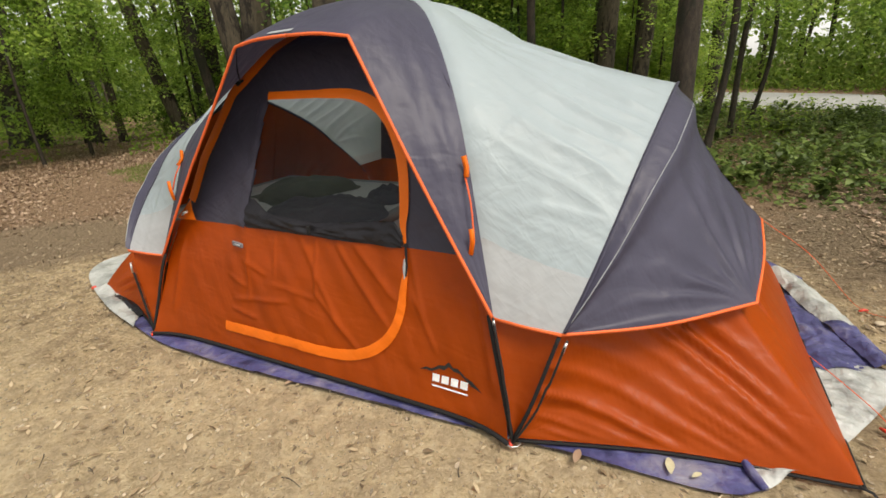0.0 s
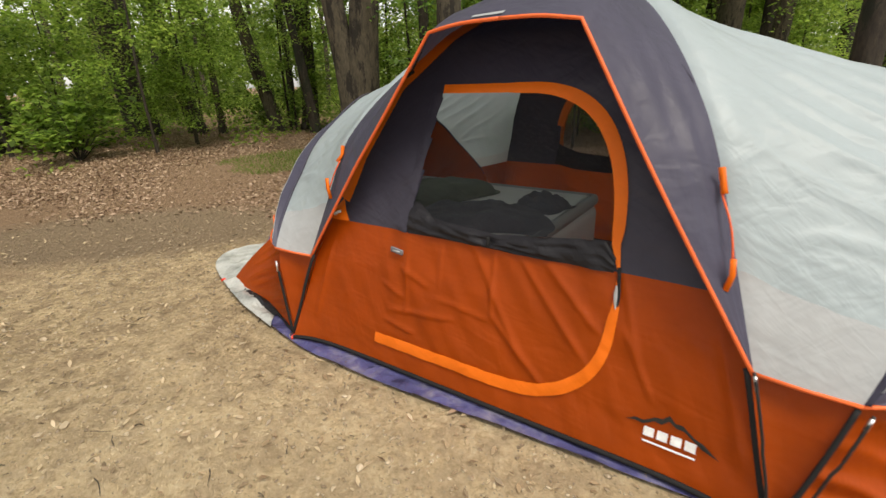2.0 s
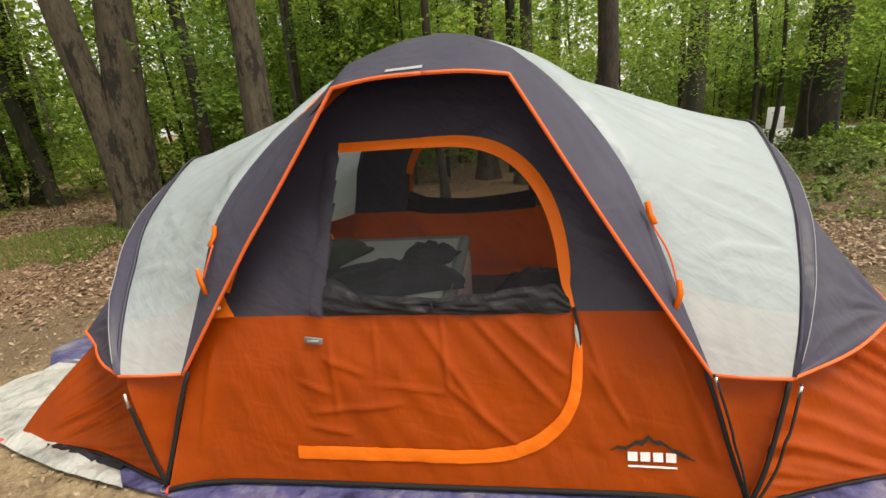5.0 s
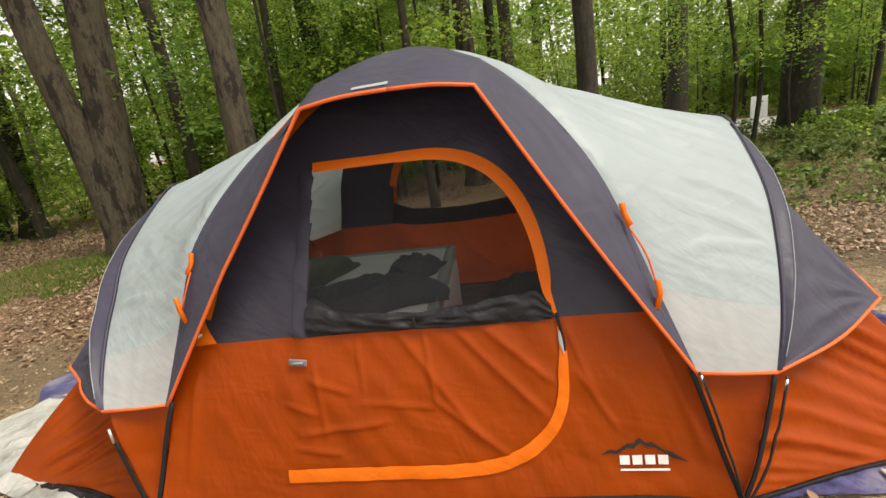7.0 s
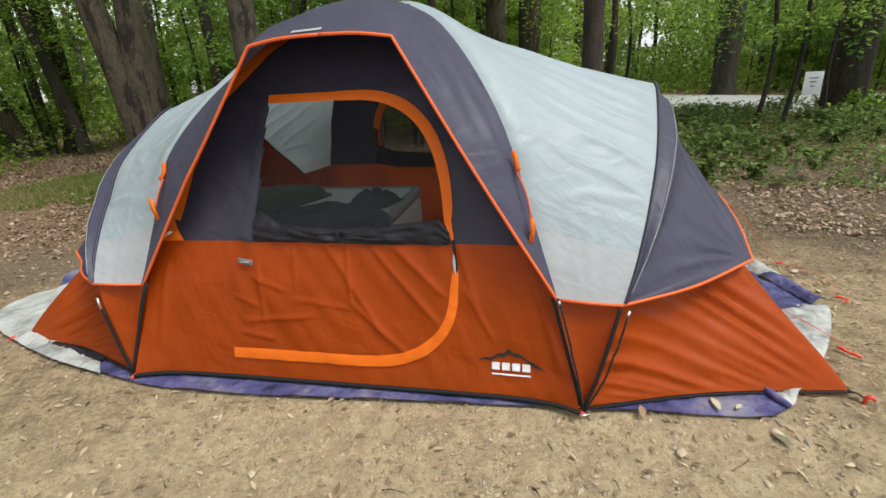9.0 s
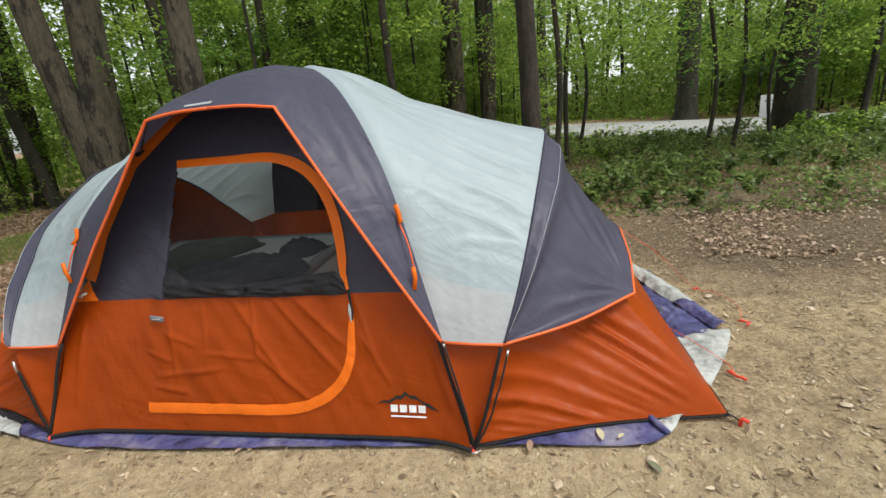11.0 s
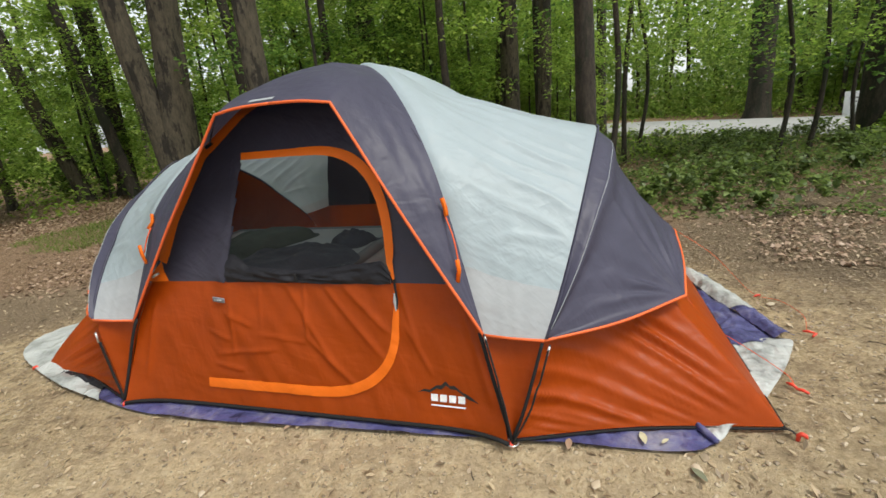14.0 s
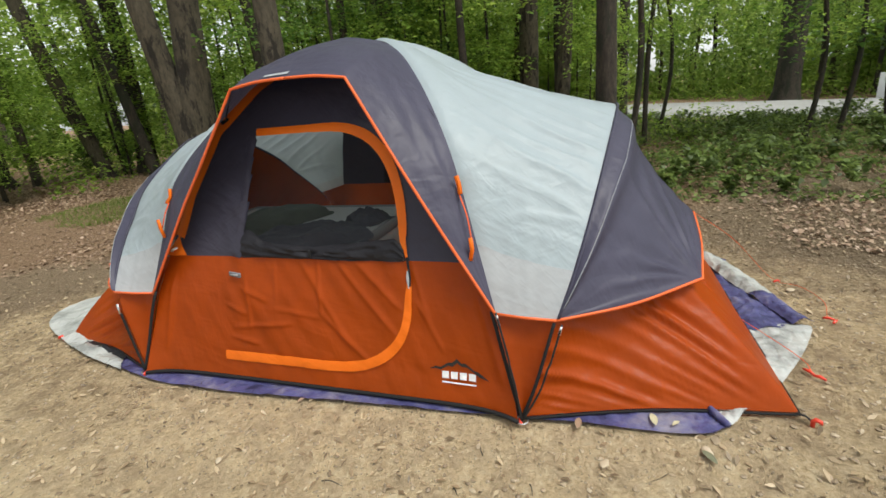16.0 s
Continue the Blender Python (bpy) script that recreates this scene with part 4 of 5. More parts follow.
def crown_mesh(name, count, radius, height, leaf, mat, boughs=22, low=0.0):
    """Leaf sprays on boughs that reach out from the stem, uneven and gappy."""
    pts = []
    for b in range(boughs):
        z = low + (height - low) * (b + rng.uniform(0, 1)) / boughs
        k = (z - low) / max(0.01, height - low)
        reach = radius * (0.35 + 0.65 * math.sin(math.pi * min(1, 0.22 + 0.75 * k))) * rng.uniform(0.6, 1.15)
        yaw = rng.uniform(0, 2 * np.pi)
        n = count // boughs
        t = rng.uniform(0.15, 1, n) ** 0.8
        side = rng.normal(0, 0.22, n) * reach * (0.3 + t * 0.8)
        x = np.cos(yaw) * t * reach - np.sin(yaw) * side
        y = np.sin(yaw) * t * reach + np.cos(yaw) * side
        zz = z + 0.25 * reach * t - 0.3 * reach * t * t + rng.normal(0, 0.05 * radius, n)
        pts.append(np.stack([x, y, zz], 1))
    p = np.concatenate(pts)
    return quads(name, leaves(p, rng.uniform(0.7, 1.3, len(p)) * leaf, 0.3), mat)


HIGH = [crown_mesh("crown", 1100, 3.0, 7.0, 0.125, LEAF, 22) for _ in range(3)]
TREE_LABEL = {"a": "tall tree with grey-brown bark and a leafy crown", "b": "dark-barked tree with a green leafy crown"}


def tree(x, y, r, lean=(0, 0), high=13.0, bark_mat=None, bend=0.0, crown=0, limbs=2, seed=0.0, sides=14, label="", z0=-0.08):
    t = thing("tree", pose(x, y, z0 + rise(x, y)), label or (TREE_LABEL["a"] if bark_mat is BARK else TREE_LABEL["b"]), "tree", "woodland trees")
    top = (lean[0] * high, lean[1] * high, high)
    pts = [(0, 0, 0), (lean[0] * high * 0.25 + bend, lean[1] * high * 0.25, high * 0.25), (lean[0] * high * 0.6 - bend * 0.5, lean[1] * high * 0.6, high * 0.6), top]
    part("trunk", trunk_mesh(pts, [r * 1.05, r * 0.86, r * 0.6, r * 0.25], sides, 0.05, seed), bark_mat or BARK2, t)
    for k in range(limbs):
        z = high * (0.5 + 0.13 * k)
        a = seed * 2.1 + k * 2.4
        c = Vector((lean[0] * z, lean[1] * z, z))
        part("limb", tube([c, c + Vector((math.cos(a) * 0.9, math.sin(a) * 0.9, 0.7)), c + Vector((math.cos(a) * 2.2, math.sin(a) * 2.2, 1.3))], [r * 0.4, r * 0.28, r * 0.08], 7), bark_mat or BARK2, t)
    c = new("crown", HIGH[crown % 3])
    c.parent = t
    c.matrix_local = pose(top[0], top[1], high - 5.4, 0, 0, seed * 77)
    return t


# the forked tree behind the tent
fork = thing("tree", pose(-3.36, 9.0, 0.12), "large forked tree with two grey-brown mossy stems", "tree", "woodland trees")
part("trunk", trunk_mesh([(0, 0, 0), (0.1, 0, 1.2), (0.27, 0, 3.0), (0.5, 0, 6.5), (0.4, 0, 13)], [0.34, 0.24, 0.22, 0.19, 0.1], 22, 0.07, 3.0, 0.12), BARK, fork)
part("stem", trunk_mesh([(-0.04, -0.05, 0.2), (-0.15, -0.05, 1.5), (-0.33, -0.05, 3.0), (-0.6, 0, 5.5), (-1.3, 0, 12)], [0.24, 0.185, 0.18, 0.165, 0.1], 20, 0.07, 9.0, 0), BARK, fork, "leaning second stem")
for k, m in enumerate((pose(-0.6, 0, 7.6, 0, 0, 20), pose(-3.4, 0, 7.0, 0, 0, 120))):
    c = new("crown", HIGH[k])
    c.parent = fork
    c.matrix_local = m

tree(-1.36, 6.25, 0.155, (0.02, 0.0), 13, BARK, 0.0, 1, 2, 1.0, 20)
tree(2.82, 5.58, 0.135, (-0.035, 0.0), 11, BARK2, 0.06, 2, 2, 2.0, 18)
for i, (x, y, r, lx, h, mat) in enumerate((
        (3.75, 11.2, 0.24, 0.02, 14, BARK), (4.0, 9.95, 0.15, 0.035, 12, BARK), (4.75, 11.6, 0.14, 0.0, 12, BARK2), (5.3, 12.6, 0.13, 0.01, 12, BARK2),
        (4.2, 7.4, 0.055, 0.02, 8, BARK2), (17.3, 17.6, 0.46, 0.0, 16, BARK2), (12.7, 9.3, 0.46, 0.04, 15, BARK2), (1.9, 9.3, 0.085, -0.03, 10, BARK2),
        (0.6, 13.4, 0.26, -0.02, 14, BARK2), (-5.9, 13.0, 0.13, -0.14, 11, BARK2), (-7.3, 13.6, 0.19, -0.2, 12, BARK), (-0.6, 11.6, 0.1, 0.03, 11, BARK2),
        (-2.6, 12.0, 0.13, -0.03, 12, BARK2), (-11.3, 12.9, 0.3, -0.08, 14, BARK2), (-9.9, 13.6, 0.22, -0.16, 14, BARK2), (-14.6, 18.7, 0.3, 0.0, 14, BARK2),
        (-7.9, 16.0, 0.12, -0.03, 12, BARK2), (-12.4, 8.6, 0.36, -0.1, 14, BARK2), (15.0, 7.0, 0.32, 0.03, 14, BARK2), (8.4, 8.0, 0.05, -0.02, 7, BARK2),
        (9.4, 8.2, 0.05, 0.04, 7, BARK2), (10.0, 7.7, 0.04, 0.05, 7, BARK2), (6.4, 10.4, 0.06, 0.05, 9, BARK2), (7.5, 11.5, 0.05, -0.02, 9, BARK2))):
    tree(x, y, r, (lx, 0.01), h, mat, (0.1 if r > 0.08 else 0.32) * math.sin(i * 1.7), i, 2, 1.3 * i, 12)

# trees further back, spread unevenly
spots = []
while len(spots) < 62:
    a, d = rng.uniform(-62, 66), rng.uniform(15, 44)
    x, y = d * math.sin(radians(a)), d * math.cos(radians(a))
    if any((x - p) ** 2 + (y - q) ** 2 < 3.0 for p, q in spots):
        continue
    if 9.5 < x < 20 and 8 < y < 30 and abs(x - (15.5 - 0.12 * (y - 14))) < 4.2:
        continue
    if -60 < a < -14 and 19 < d < 33 and rng.uniform() < 0.7:
        continue
    spots.append((x, y))
for i, (x, y) in enumerate(spots):
    tree(x, y, float(rng.uniform(0.07, 0.26)), (float(rng.normal(0, 0.035)), 0.0), float(rng.uniform(11, 15)), BARK if i % 4 == 0 else BARK2, float(rng.normal(0, 0.12)), i, 1, 0.9 * i, 9)

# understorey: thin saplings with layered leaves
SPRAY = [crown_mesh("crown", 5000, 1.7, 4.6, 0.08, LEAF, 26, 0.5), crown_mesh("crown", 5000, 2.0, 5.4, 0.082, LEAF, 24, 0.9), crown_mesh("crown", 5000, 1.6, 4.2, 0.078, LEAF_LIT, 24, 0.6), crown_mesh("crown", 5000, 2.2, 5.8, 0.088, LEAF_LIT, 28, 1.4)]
STEM = mesh_of("trunk", *trunk_mesh([(0, 0, 0), (0.04, 0.02, 1.5), (-0.03, 0.0, 3.2), (0.05, 0, 5.2)], [0.035, 0.028, 0.02, 0.006], 8, 0.05, 0), BARK2, True)


def sapling(x, y, kind, scale, turn):
    t = thing("sapling", pose(x, y, -0.06 + rise(x, y), 0, 0, turn) @ Matrix.Scale(scale, 4), "slender sapling with layers of bright green leaves", "sapling", "understorey saplings")
    for name, me in (("trunk", STEM), ("crown", SPRAY[kind])):
        ob = new(name, me)
        ob.parent = t


count = 0
while count < 90:
    a, d = rng.uniform(-64, 68), rng.uniform(9.5, 30) ** 1.0
    x, y = d * math.sin(radians(a)), d * math.cos(radians(a))
    if y < 8.2 and x < 6 or (x > 9 and 7 < y < 30 and abs(x - (15.5 - 0.12 * (y - 14))) < 4.6):
        continue
    if x > 3 and (d < 15 or (a > 27 and d < 24)):
        continue
    if x < -1.5 and d < 13 and not (a < -38 and d > 11.5):
        continue
    if x < -2 and (rng.uniform() < 0.5 or d > 17):
        continue
    # saplings at both sides mostly take the leaf copy coloured as lit
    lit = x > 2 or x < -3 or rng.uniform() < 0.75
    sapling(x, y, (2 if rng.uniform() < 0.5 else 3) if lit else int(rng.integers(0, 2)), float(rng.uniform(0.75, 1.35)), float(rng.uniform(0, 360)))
    count += 1


def bush(x, y, r, h, label):
    t = thing("bush", pose(x, y, -0.05 + rise(x, y)), label, "bush", "bushes")
    n = 1500
    p = rng.normal(0, 1, (n, 3))
    p /= np.linalg.norm(p, axis=1)[:, None]
    p *= (0.45 + 0.55 * rng.uniform(0, 1, n) ** 0.5)[:, None]
    lump = 1 + 0.3 * np.sin(p[:, 0] * 5 + x) * np.cos(p[:, 1] * 4 + y)
    p = np.stack([p[:, 0] * r * lump, p[:, 1] * r * lump, (p[:, 2] * 0.5 + 0.55) * h * lump], 1)
    ob = new("foliage", quads("foliage", leaves(p, rng.uniform(0.08, 0.15, n), 0.35), LEAF_LIT))
    ob.parent = t
    for k in range(5):
        a = k * 1.26
        part("stem", tube([(0, 0, 0), (0.2 * r * math.cos(a), 0.2 * r * math.sin(a), h * 0.4), (0.6 * r * math.cos(a), 0.6 * r * math.sin(a), h * 0.8)], [0.02, 0.014, 0.005], 6), BARK2, t)


def broad_shrub(x, y, r, h):
    """A shrub of arching shoots with broad leaves held out flat in tiers."""
    t = thing("bush", pose(x, y, -0.04 + rise(x, y)), "broad-leaved bright green shrub at the edge of the clearing", "bush", "bushes")
    sets, sizes = [], []
    for k in range(34):
        a, reach, top = rng.uniform(0, 2 * np.pi), r * rng.uniform(0.35, 1.1), h * rng.uniform(0.35, 1.0)
        u = np.linspace(0.3, 1, 26)
        c = np.stack([np.cos(a) * reach * u, np.sin(a) * reach * u, top * (1.75 * u - 0.8 * u * u)], 1)
        sets.append(c + rng.normal(0, 1, (26, 3)) * np.array((0.09, 0.09, 0.035)))
        sizes.append(rng.uniform(0.1, 0.2, 26))
        if k % 3 == 0:
            part("stem", tube([(0, 0, 0), tuple(c[6] * np.array((0.7, 0.7, 0.9))), tuple(c[-1])], [0.014, 0.009, 0.003], 6), BARK2, t)
    ob = new("foliage", quads("foliage", leaves(np.concatenate(sets), np.concatenate(sizes), 0.28, 0.12, 0.36), LEAF_LIT))
    ob.parent = t


broad_shrub(-9.0, 8.45, 1.15, 1.35)
broad_shrub(-10.4, 9.3, 1.2, 1.6)
tree(-12.1, 9.5, 0.3, (-0.12, 0.01), 14, BARK, 0.0, 1, 2, 4.0, 14)
for x, y, r, h in ((-10.8, 10.2, 1.2, 2.4), (-8.0, 14.5, 1.2, 1.2), (-3.3, 13.2, 1.0, 1.5), (-12.5, 14.5, 1.6, 1.6), (12.6, 8.4, 0.8, 0.6), (14.0, 7.8, 1.0, 0.7), (-6.4, 17, 1.3, 1.5), (-1.2, 14.5, 1.3, 1.7), (2.2, 13.5, 1.2, 1.5), (-16, 14, 1.5, 2.0), (-17, 11, 1.5, 2.2)):
    bush(x, y, r, h, "low green bush at the edge of the clearing")


def far_woods():
    n = 220000
    a = np.radians(rng.uniform(-78, 82, n))
    d = rng.uniform(34, 62, n)
    x, y = d * np.sin(a), d * np.cos(a)
    gap = np.array([noise.noise(Vector((q * 14, k * 0.12, 0))) for q, k in zip(a, d)])
    z = rng.uniform(0, 1, n) ** 1.25 * (15 + 9 * gap)
    low = rng.uniform(0, 1, n) < 0.62
    d = np.where(low, rng.uniform(0, 1, n) * np.where(a < -0.2, 12, 18) + np.where(a < -0.2, 34, 28), d)
    x, y = d * np.sin(a), d * np.cos(a)
    z = np.where(low, rng.uniform(0, 5.5, n), z)
    clear = np.array([noise.noise(Vector((q * 22, k * 0.45, 3))) for q, k in zip(a, z)])
    keep = (z > -0.5) & (clear > np.where(a < -0.25, -0.42, -0.44)) & ~((x > 8) & (x < 22) & (y < 34) & (np.abs(x - (15.6 - 0.12 * (y - 14))) < 4.8))
    p = np.stack([x, y, z], 1)[keep]
    # the haze over the far trees comes from this paler leaf colour
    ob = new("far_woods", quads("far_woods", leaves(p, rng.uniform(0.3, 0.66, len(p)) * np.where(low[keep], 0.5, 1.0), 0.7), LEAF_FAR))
    tagged(ob, "distant woodland foliage with bright gaps of sky", "woods", kind="stuff")


far_woods()


def mid_canopy():
    n = 30000
    a = np.radians(rng.uniform(-70, 75, n))
    d = rng.uniform(13, 33, n)
    x, y = d * np.sin(a), d * np.cos(a)
    clump = np.array([noise.noise(Vector((q * 0.55, k * 0.55, 2))) for q, k in zip(x, y)])
    z = 3.2 + rng.uniform(0, 1, n) * 7.5
    clump2 = np.array([noise.noise(Vector((q * 0.5, k * 0.5, m * 0.9))) for q, k, m in zip(x, y, z)])
    keep = (clump2 > np.where(x < -2, 0.06, 0.05))
    p = np.stack([x, y, z], 1)[keep]
    # coloured with the lit leaf copy, so the canopy reads brighter
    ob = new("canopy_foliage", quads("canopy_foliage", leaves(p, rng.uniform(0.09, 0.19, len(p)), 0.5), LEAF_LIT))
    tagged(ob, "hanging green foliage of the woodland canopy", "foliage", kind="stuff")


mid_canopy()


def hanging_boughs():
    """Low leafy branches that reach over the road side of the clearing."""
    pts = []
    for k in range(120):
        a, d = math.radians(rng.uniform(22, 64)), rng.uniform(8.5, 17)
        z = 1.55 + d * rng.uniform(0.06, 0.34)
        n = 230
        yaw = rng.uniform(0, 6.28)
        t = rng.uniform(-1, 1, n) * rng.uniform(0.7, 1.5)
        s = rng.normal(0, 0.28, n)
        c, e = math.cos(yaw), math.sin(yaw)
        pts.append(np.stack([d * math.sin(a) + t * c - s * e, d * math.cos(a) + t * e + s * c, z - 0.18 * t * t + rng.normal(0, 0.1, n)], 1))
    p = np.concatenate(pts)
    # these branches also wear the leaf copy with daylight in its colour
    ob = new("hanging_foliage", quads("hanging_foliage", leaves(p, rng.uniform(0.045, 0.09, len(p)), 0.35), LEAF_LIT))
    tagged(ob, "bright green leafy branches hanging beside the road", "foliage", kind="stuff")


hanging_boughs()


# ---- ground cover ----
def scatter(n, x0, x1, y0, y1, test):
    p = np.stack([rng.uniform(x0, x1, n), rng.uniform(y0, y1, n)], 1)
    return p[[bool(test(a, b)) for a, b in p]]


def bank(x, y):
    """Right of the clearing, between its frayed edge and the road."""
    e = 0.5 * noise.noise(Vector((x * 1.2, y * 1.2, 0))) + 0.25 * noise.noise(Vector((x * 4, y * 4, 0)))
    edge = (x - 3.3) * 0.62 + (y - 5.6) * 0.78
    return edge > e and (x - 3.0) * 0.86 - (y - 6.2) * 0.5 > -0.4 + e and (x < 11.0 - 0.12 * (y - 15) or y < 11) and (x + y * 1.0 < 24)


def undergrowth():
    """Low green cover over the forest floor, thinner near the clearing."""
    n = 44000
    a, d = np.radians(rng.uniform(-75, 80, n)), 11.5 + 30 * rng.uniform(0, 1, n) ** 1.3
    p = np.stack([d * np.sin(a), d * np.cos(a)], 1)
    keep = [not (8.5 < x < 26 and 5 < y < 32 and -4.6 < x - (15.6 - 0.12 * (y - 14) + max(0, 11 - y)) < 3.0 + 0.9 * max(0, 14 - y)) and noise.noise(Vector((x * 0.5, y * 0.5, 6))) > -0.25 + 0.35 * (k < 14) for (x, y), k in zip(p, d)]
    p, k = p[keep], d[keep]
    h = rng.uniform(0.02, 1, len(p)) ** 1.5 * (0.25 + 0.02 * k)
    c = np.stack([p[:, 0], p[:, 1], h + np.array([rise(x, y) for x, y in p])], 1)
    ob = new("undergrowth", quads("undergrowth", leaves(c, rng.uniform(0.1, 0.16, len(c)) * (0.45 + k * 0.03), 0.4), LEAF_LIT))
    tagged(ob, "low green undergrowth over the forest floor", "undergrowth", kind="stuff")


undergrowth()


def ivy():
    p = scatter(95000, 2.5, 17, -1, 22, bank)
    lush = np.array([noise.noise(Vector((x * 0.8, y * 0.8, 5))) for x, y in p])
    p, lush = p[lush > -0.34], lush[lush > -0.34]
    rim = np.clip(((p[:, 0] - 3.3) * 0.62 + (p[:, 1] - 5.6) * 0.78 + 0.4) / 1.2, 0.25, 1.6)
    z = rng.uniform(0.1, 1, len(p)) * (0.08 + 0.3 * np.clip(lush + 0.3, 0, 1)) * rim
    sets, sizes = [np.stack([p[:, 0], p[:, 1], z], 1)], [rng.uniform(0.04, 0.1, len(p)) * (0.9 + 0.5 * np.clip(lush, 0, 1))]
    # taller plants: leafy arching shoots from one root
    for x, y in scatter(900, 3.2, 15, 0, 18, bank):
        if noise.noise(Vector((x * 0.55, y * 0.55, 9))) < -0.12:
            continue
        high = rng.uniform(0.2, 0.55)
        for k in range(int(rng.integers(3, 7))):
            a, n = rng.uniform(0, 2 * np.pi), 16
            t = np.linspace(0.25, 1, n)
            reach = high * rng.uniform(0.3, 0.9)
            c = np.stack([x + np.cos(a) * reach * t, y + np.sin(a) * reach * t, high * (1.5 * t - 0.62 * t * t)], 1)
            sets.append(c + rng.normal(0, 0.022, (n, 3)))
            sizes.append(rng.uniform(0.06, 0.13, n))
    c = np.concatenate(sets)
    ob = new("ground_ivy", quads("ground_ivy", leaves(c, np.concatenate(sizes), 0.35), LEAF_LOW))
    tagged(ob, "uneven dark green ground cover under the trees", "ground cover", kind="stuff")


ivy()


def litter():
    def where(x, y):
        v = noise.noise(Vector((x * 0.6, y * 0.6, 3)))
        if (x - 3.2) * 0.62 + (y - 5.0) * 0.78 > -1.4 and x > 1.5:
            return v > 0.12 + 0.15 * rng.normal()
        return y > (5.5 if x < -2.5 else 5.2) + 0.8 * v + 0.25 * rng.normal()
    p = scatter(135000, -14, 8, 2, 15, where)
    c = np.stack([p[:, 0], p[:, 1], rng.uniform(-0.01, 0.02, len(p)) + np.array([rise(a, b) for a, b in p])], 1)
    ob = new("leaf_litter", quads("leaf_litter", leaves(c, rng.uniform(0.025, 0.075, len(c)), 0.25), LITTER))
    tagged(ob, "scattered dry brown fallen leaves on the forest floor", "leaf litter", kind="stuff")


litter()


def grass():
    p = scatter(22000, -6.2, -3.0, 6.9, 10.0, lambda x, y: ((x + 4.5) / 1.15) ** 2 + ((y - 8.3) / 1.0) ** 2 < 1 + 0.7 * noise.noise(Vector((x * 2, y * 2, 0))))
    n = len(p)
    a = rng.uniform(0, 2 * np.pi, n)
    h = rng.uniform(0.05, 0.13, n)
    w = np.stack([np.cos(a), np.sin(a), np.zeros(n)], 1) * 0.006
    b = np.stack([p[:, 0], p[:, 1], np.array([rise(x, y) - 0.04 for x, y in p])], 1)
    t = b + np.stack([np.sin(a) * h * 0.5, np.cos(a) * h * 0.5, h], 1)
    v = np.stack([b - w, b + w, t + w * 0.2, t - w * 0.2], 1).reshape(-1, 3)
    ob = new("grass_patch", quads("grass_patch", v, GRASS))
    tagged(ob, "small patch of short yellow-green grass", "grass", kind="stuff")


grass()


def pebbles():
    n = 21000
    x, y = rng.uniform(-4.5, 6.0, n), 0.2 + rng.uniform(0, 1, n) ** 1.3 * 5.2
    s = 0.003 + 0.011 * rng.uniform(0, 1, n) ** 3.0
    big = rng.uniform(0, 1, n) < 0.012
    s = np.where(big, s * 1.9, s)
    bm = bmesh.new()
    bmesh.ops.create_icosphere(bm, subdivisions=1, radius=1)
    base = np.array([v.co for v in bm.verts])
    tri = np.array([[v.index for v in f.verts] for f in bm.faces])
    bm.free()
    k = len(base)
    V = np.empty((n, k, 3))
    for i in range(n):
        r = base * (1 + 0.35 * rng.uniform(-1, 1, (k, 1))) * np.array((s[i] * rng.uniform(0.8, 1.6), s[i], s[i] * rng.uniform(0.35, 0.7)))
        c, d = math.cos(i), math.sin(i)
        V[i] = np.stack([r[:, 0] * c - r[:, 1] * d + x[i], r[:, 0] * d + r[:, 1] * c + y[i], r[:, 2] - 0.010], 1)
    F = (tri[None] + (np.arange(n) * k)[:, None, None]).reshape(-1, 3)
    me = bpy.data.meshes.new("pebbles")
    me.from_pydata(V.reshape(-1, 3).tolist(), [], F.tolist())
    me.materials.append(STONE)
    ob = new("pebbles", me)
    tagged(ob, "small pale pebbles scattered over the bare dirt", "pebbles", kind="stuff")


pebbles()


def chips():
    p = scatter(30000, -6.5, 6, 0.3, 6.5, lambda x, y: True)
    c = np.stack([p[:, 0], p[:, 1], rng.uniform(-0.008, 0.004, len(p))], 1)
    ob = new("wood_chips", quads("wood_chips", leaves(c, 0.008 + 0.055 * rng.uniform(0, 1, len(c)) ** 2.6, 0.25, 0.08, 0.18), CHIP))
    tagged(ob, "pale wood chips and leaf bits on the dirt", "wood chips", kind="stuff")


chips()


def twig(x, y, length, turn, r=0.004):
    v = tube(spline([(-length / 2, 0, 0.0), (-length * 0.1, length * 0.05, 0.006), (length / 2, -length * 0.03, 0.002)], 10), [r * (1 - 0.06 * i) for i in range(10)], 6)
    ob = new("twig", mesh_of("twig", *v, BARK2, True))
    ob.matrix_world = pose(x, y, 0.0, 0, 0, turn)
    tagged(ob, "thin brown twig lying on the dirt", "twig", "twigs")


for i in range(90):
    twig(float(rng.uniform(-3.8, 3.2)), float(rng.uniform(0.6, 3.0)) if i % 3 else float(rng.uniform(3, 5)) * 1.0 + 3.0 * (i % 2), float(rng.uniform(0.035, 0.13)), float(rng.uniform(0, 360)), float(rng.uniform(0.0015, 0.004)))


def flat_stone(x, y, sx, sy, sz, turn, label):
    bm = bmesh.new()
    bmesh.ops.create_icosphere(bm, subdivisions=2, radius=1)
    for v in bm.verts:
        v.co *= 1 + 0.25 * noise.noise(v.co * 1.5 + Vector((x, y, 0)))
        v.co = Vector((v.co.x * sx, v.co.y * sy, v.co.z * sz))
    me = bpy.data.meshes.new("stone")
    bm.to_mesh(me)
    bm.free()
    me.materials.append(STONE)
    ob = new("stone", me)
    ob.matrix_world = pose(x, y, 0, 0, 0, turn)
    tagged(ob, label, "stone", "stones")


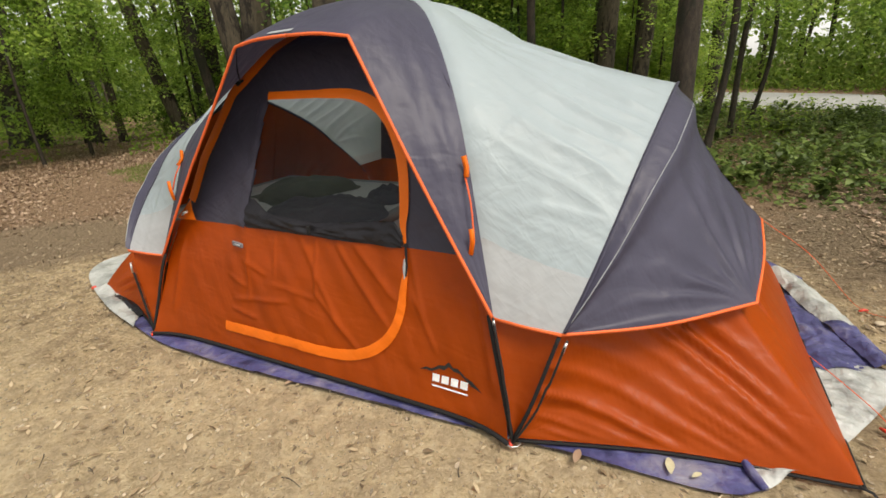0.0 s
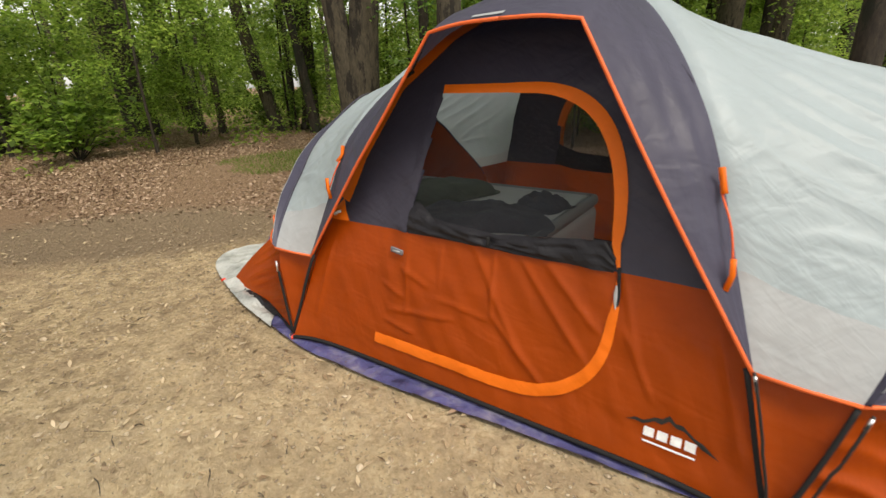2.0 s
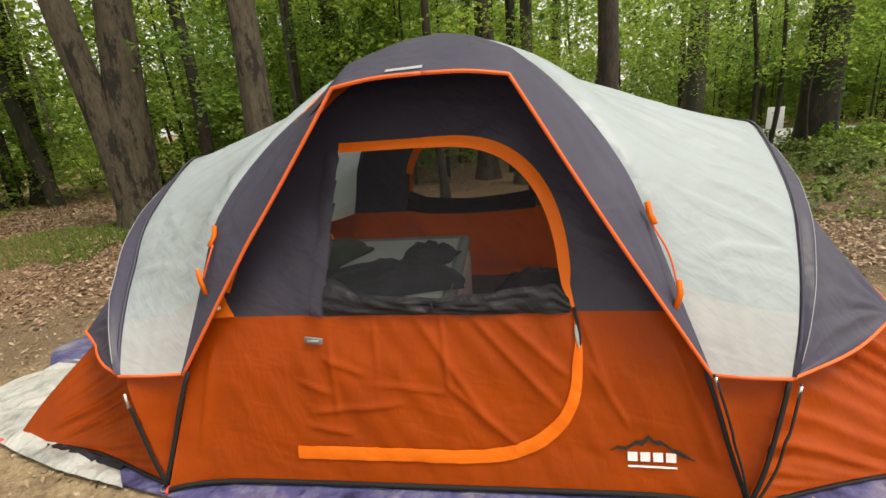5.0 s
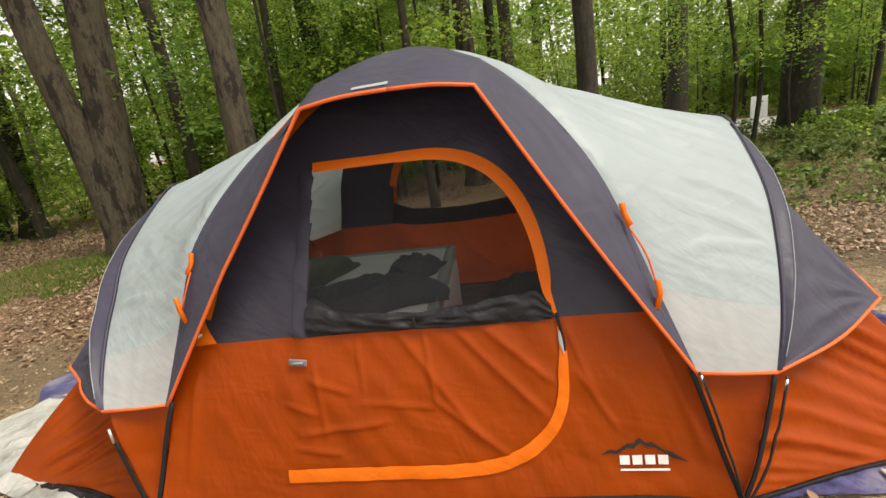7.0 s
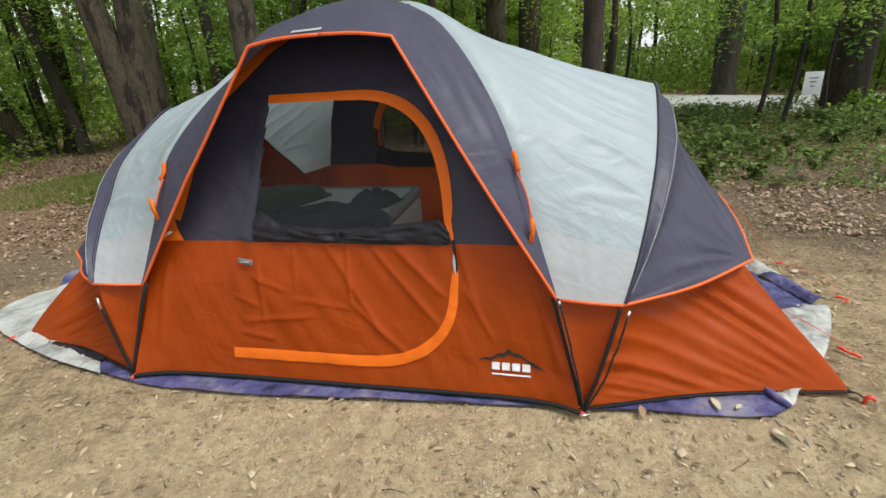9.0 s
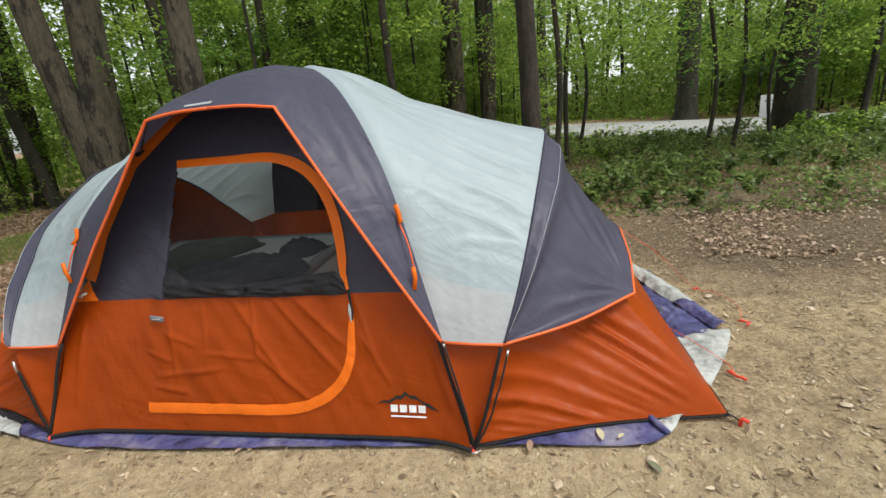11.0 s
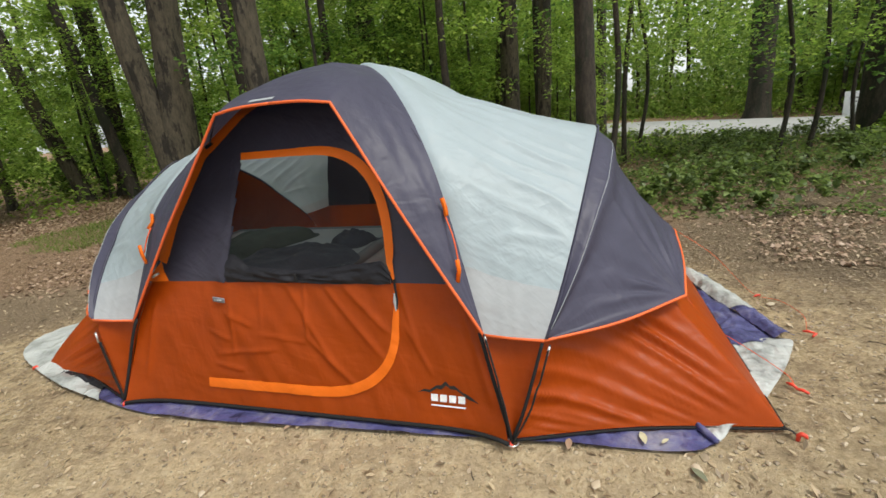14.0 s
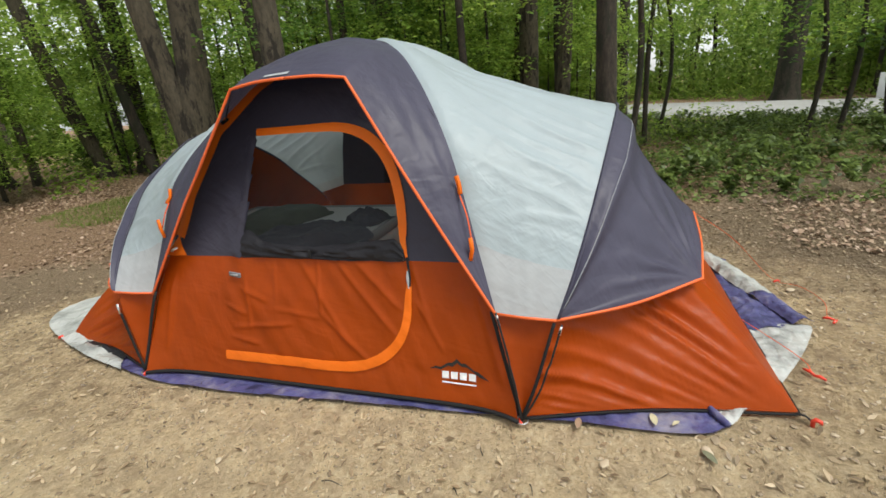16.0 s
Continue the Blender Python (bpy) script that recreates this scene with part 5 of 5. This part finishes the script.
for x, y, s in ((0.53, 1.223, 0.03), (0.982, 1.173, 0.035), (-0.5, 1.2, 0.02), (1.3, 0.8, 0.025), (-1.2, 1.7, 0.022), (0.1, 1.0, 0.024), (2.1, 1.1, 0.03), (2.6, 2.4, 0.035), (3.0, 1.9, 0.03)):
    flat_stone(x, y, s, s * 0.65, s * 0.3, x * 70, "flat pale stone lying on the dirt")

DULL = plain("dull_green_leaf", (0.16, 0.165, 0.10), 0.7, 0, 30, 0.3)
PALE = plain("pale_yellow_leaf", (0.5, 0.46, 0.30), 0.6, 0, 30, 0.2)


def fallen_leaf(p, length, turn, mat, label):
    """A single curled leaf with a midrib fold."""
    v = []
    for i in range(9):
        u = i / 8
        w = 0.2 * length * math.sin(math.pi * min(1, u * 0.96 + 0.03)) ** 0.8
        z = 0.012 + 0.05 * length * math.sin(math.pi * u)
        v += [(length * (u - 0.5), -w, z + 0.16 * w), (length * (u - 0.5), 0, z), (length * (u - 0.5), w, z + 0.16 * w)]
    ob = new("fallen_leaf", mesh_of("fallen_leaf", v, grid_faces(9, 3), mat, True))
    ob.matrix_world = Matrix.Translation(p) @ pose(0, 0, 0, 0, 0, turn)
    tagged(ob, label, "leaf", "fallen leaves")


for lx, ly, size, turn, mat, label in (
        (1.79, -1.265, 0.085, 70, PALE, "pale yellow fallen leaf on the blue tarp"), (1.885, -1.275, 0.05, 20, PALE, "pale yellow fallen leaf on the blue tarp"),
        (1.36, -1.3, 0.1, -10, DULL, "green-grey fallen leaf on the blue tarp"), (1.45, -1.36, 0.08, 60, LITTER, "brown fallen leaf by the blue tarp"),
        (1.99, -1.45, 0.085, 95, DULL, "green fallen leaf on the dirt"), (-0.05, -1.44, 0.06, 40, LITTER, "brown fallen leaf by the blue tarp")):
    fallen_leaf(TENT @ Vector((lx, ly, 0.012 if ly > -1.4 else -0.004)), size, turn, mat, label)

# loose orange guy line by the tarp
guy = thing("guy_line", pose(0, 0, 0), "orange guy line with slider lying on the dirt", "guy line")
e0 = TENT @ Vector((2.125, 0, 0.70))
def at_tent(x, y, z=0.012):
    return tuple(TENT @ Vector((x, y, z)))


part("cord", tube(spline([tuple(e0), at_tent(2.45, 0.3, 0.42), at_tent(2.8, 0.55, 0.03), at_tent(2.95, 0.45), at_tent(3.0, 0.2), at_tent(2.92, -0.07)], 50), 0.0018, 5), CORD, guy)
part("cord_tail", tube(spline([at_tent(2.3, -0.05, 0.07), at_tent(2.46, -0.36, 0.06), at_tent(2.6, -0.62, 0.03), at_tent(2.61, -0.72)], 30), 0.0022, 5), CORD, guy)
for k, (x, y, turn) in enumerate(((2.83, 0.54, 30), (2.93, -0.06, -20), (2.95, -0.1, 50), (2.6, -0.71, -60), (2.63, -0.76, -40))):
    c, d = math.cos(radians(turn)) * 0.03, math.sin(radians(turn)) * 0.03
    part("slider", tube([at_tent(x - c, y - d), at_tent(x, y, 0.018), at_tent(x + c, y + d)], [0.006, 0.01, 0.006], 6), PLASTIC, guy)


def board_sign(x, y, turn):
    t = thing("sign_board", pose(x, y, 0.05, 0, 0, turn) @ Matrix.Scale(0.95, 4), "white A-frame sign board at the road edge", "sign")
    for s in (-1, 1):
        bm = box_bm(0.62, 0.03, 0.95, (0, 0, 0.47), 0.01)
        bmesh.ops.rotate(bm, verts=bm.verts, matrix=Euler((s * 0.22, 0, 0)).to_matrix(), cent=(0, 0, 0.95))
        part("panel", bm, SIGNWHITE, t)
    for k, z in enumerate((0.7, 0.55, 0.38)):
        part("printed_bar", box_bm(0.3 - 0.08 * k, 0.006, 0.03, (0, -0.255 + 0.22 * (z - 0.0) - 0.03, z), 0), PRINT_BLACK, t)


board_sign(18.6, 14.6, -51)
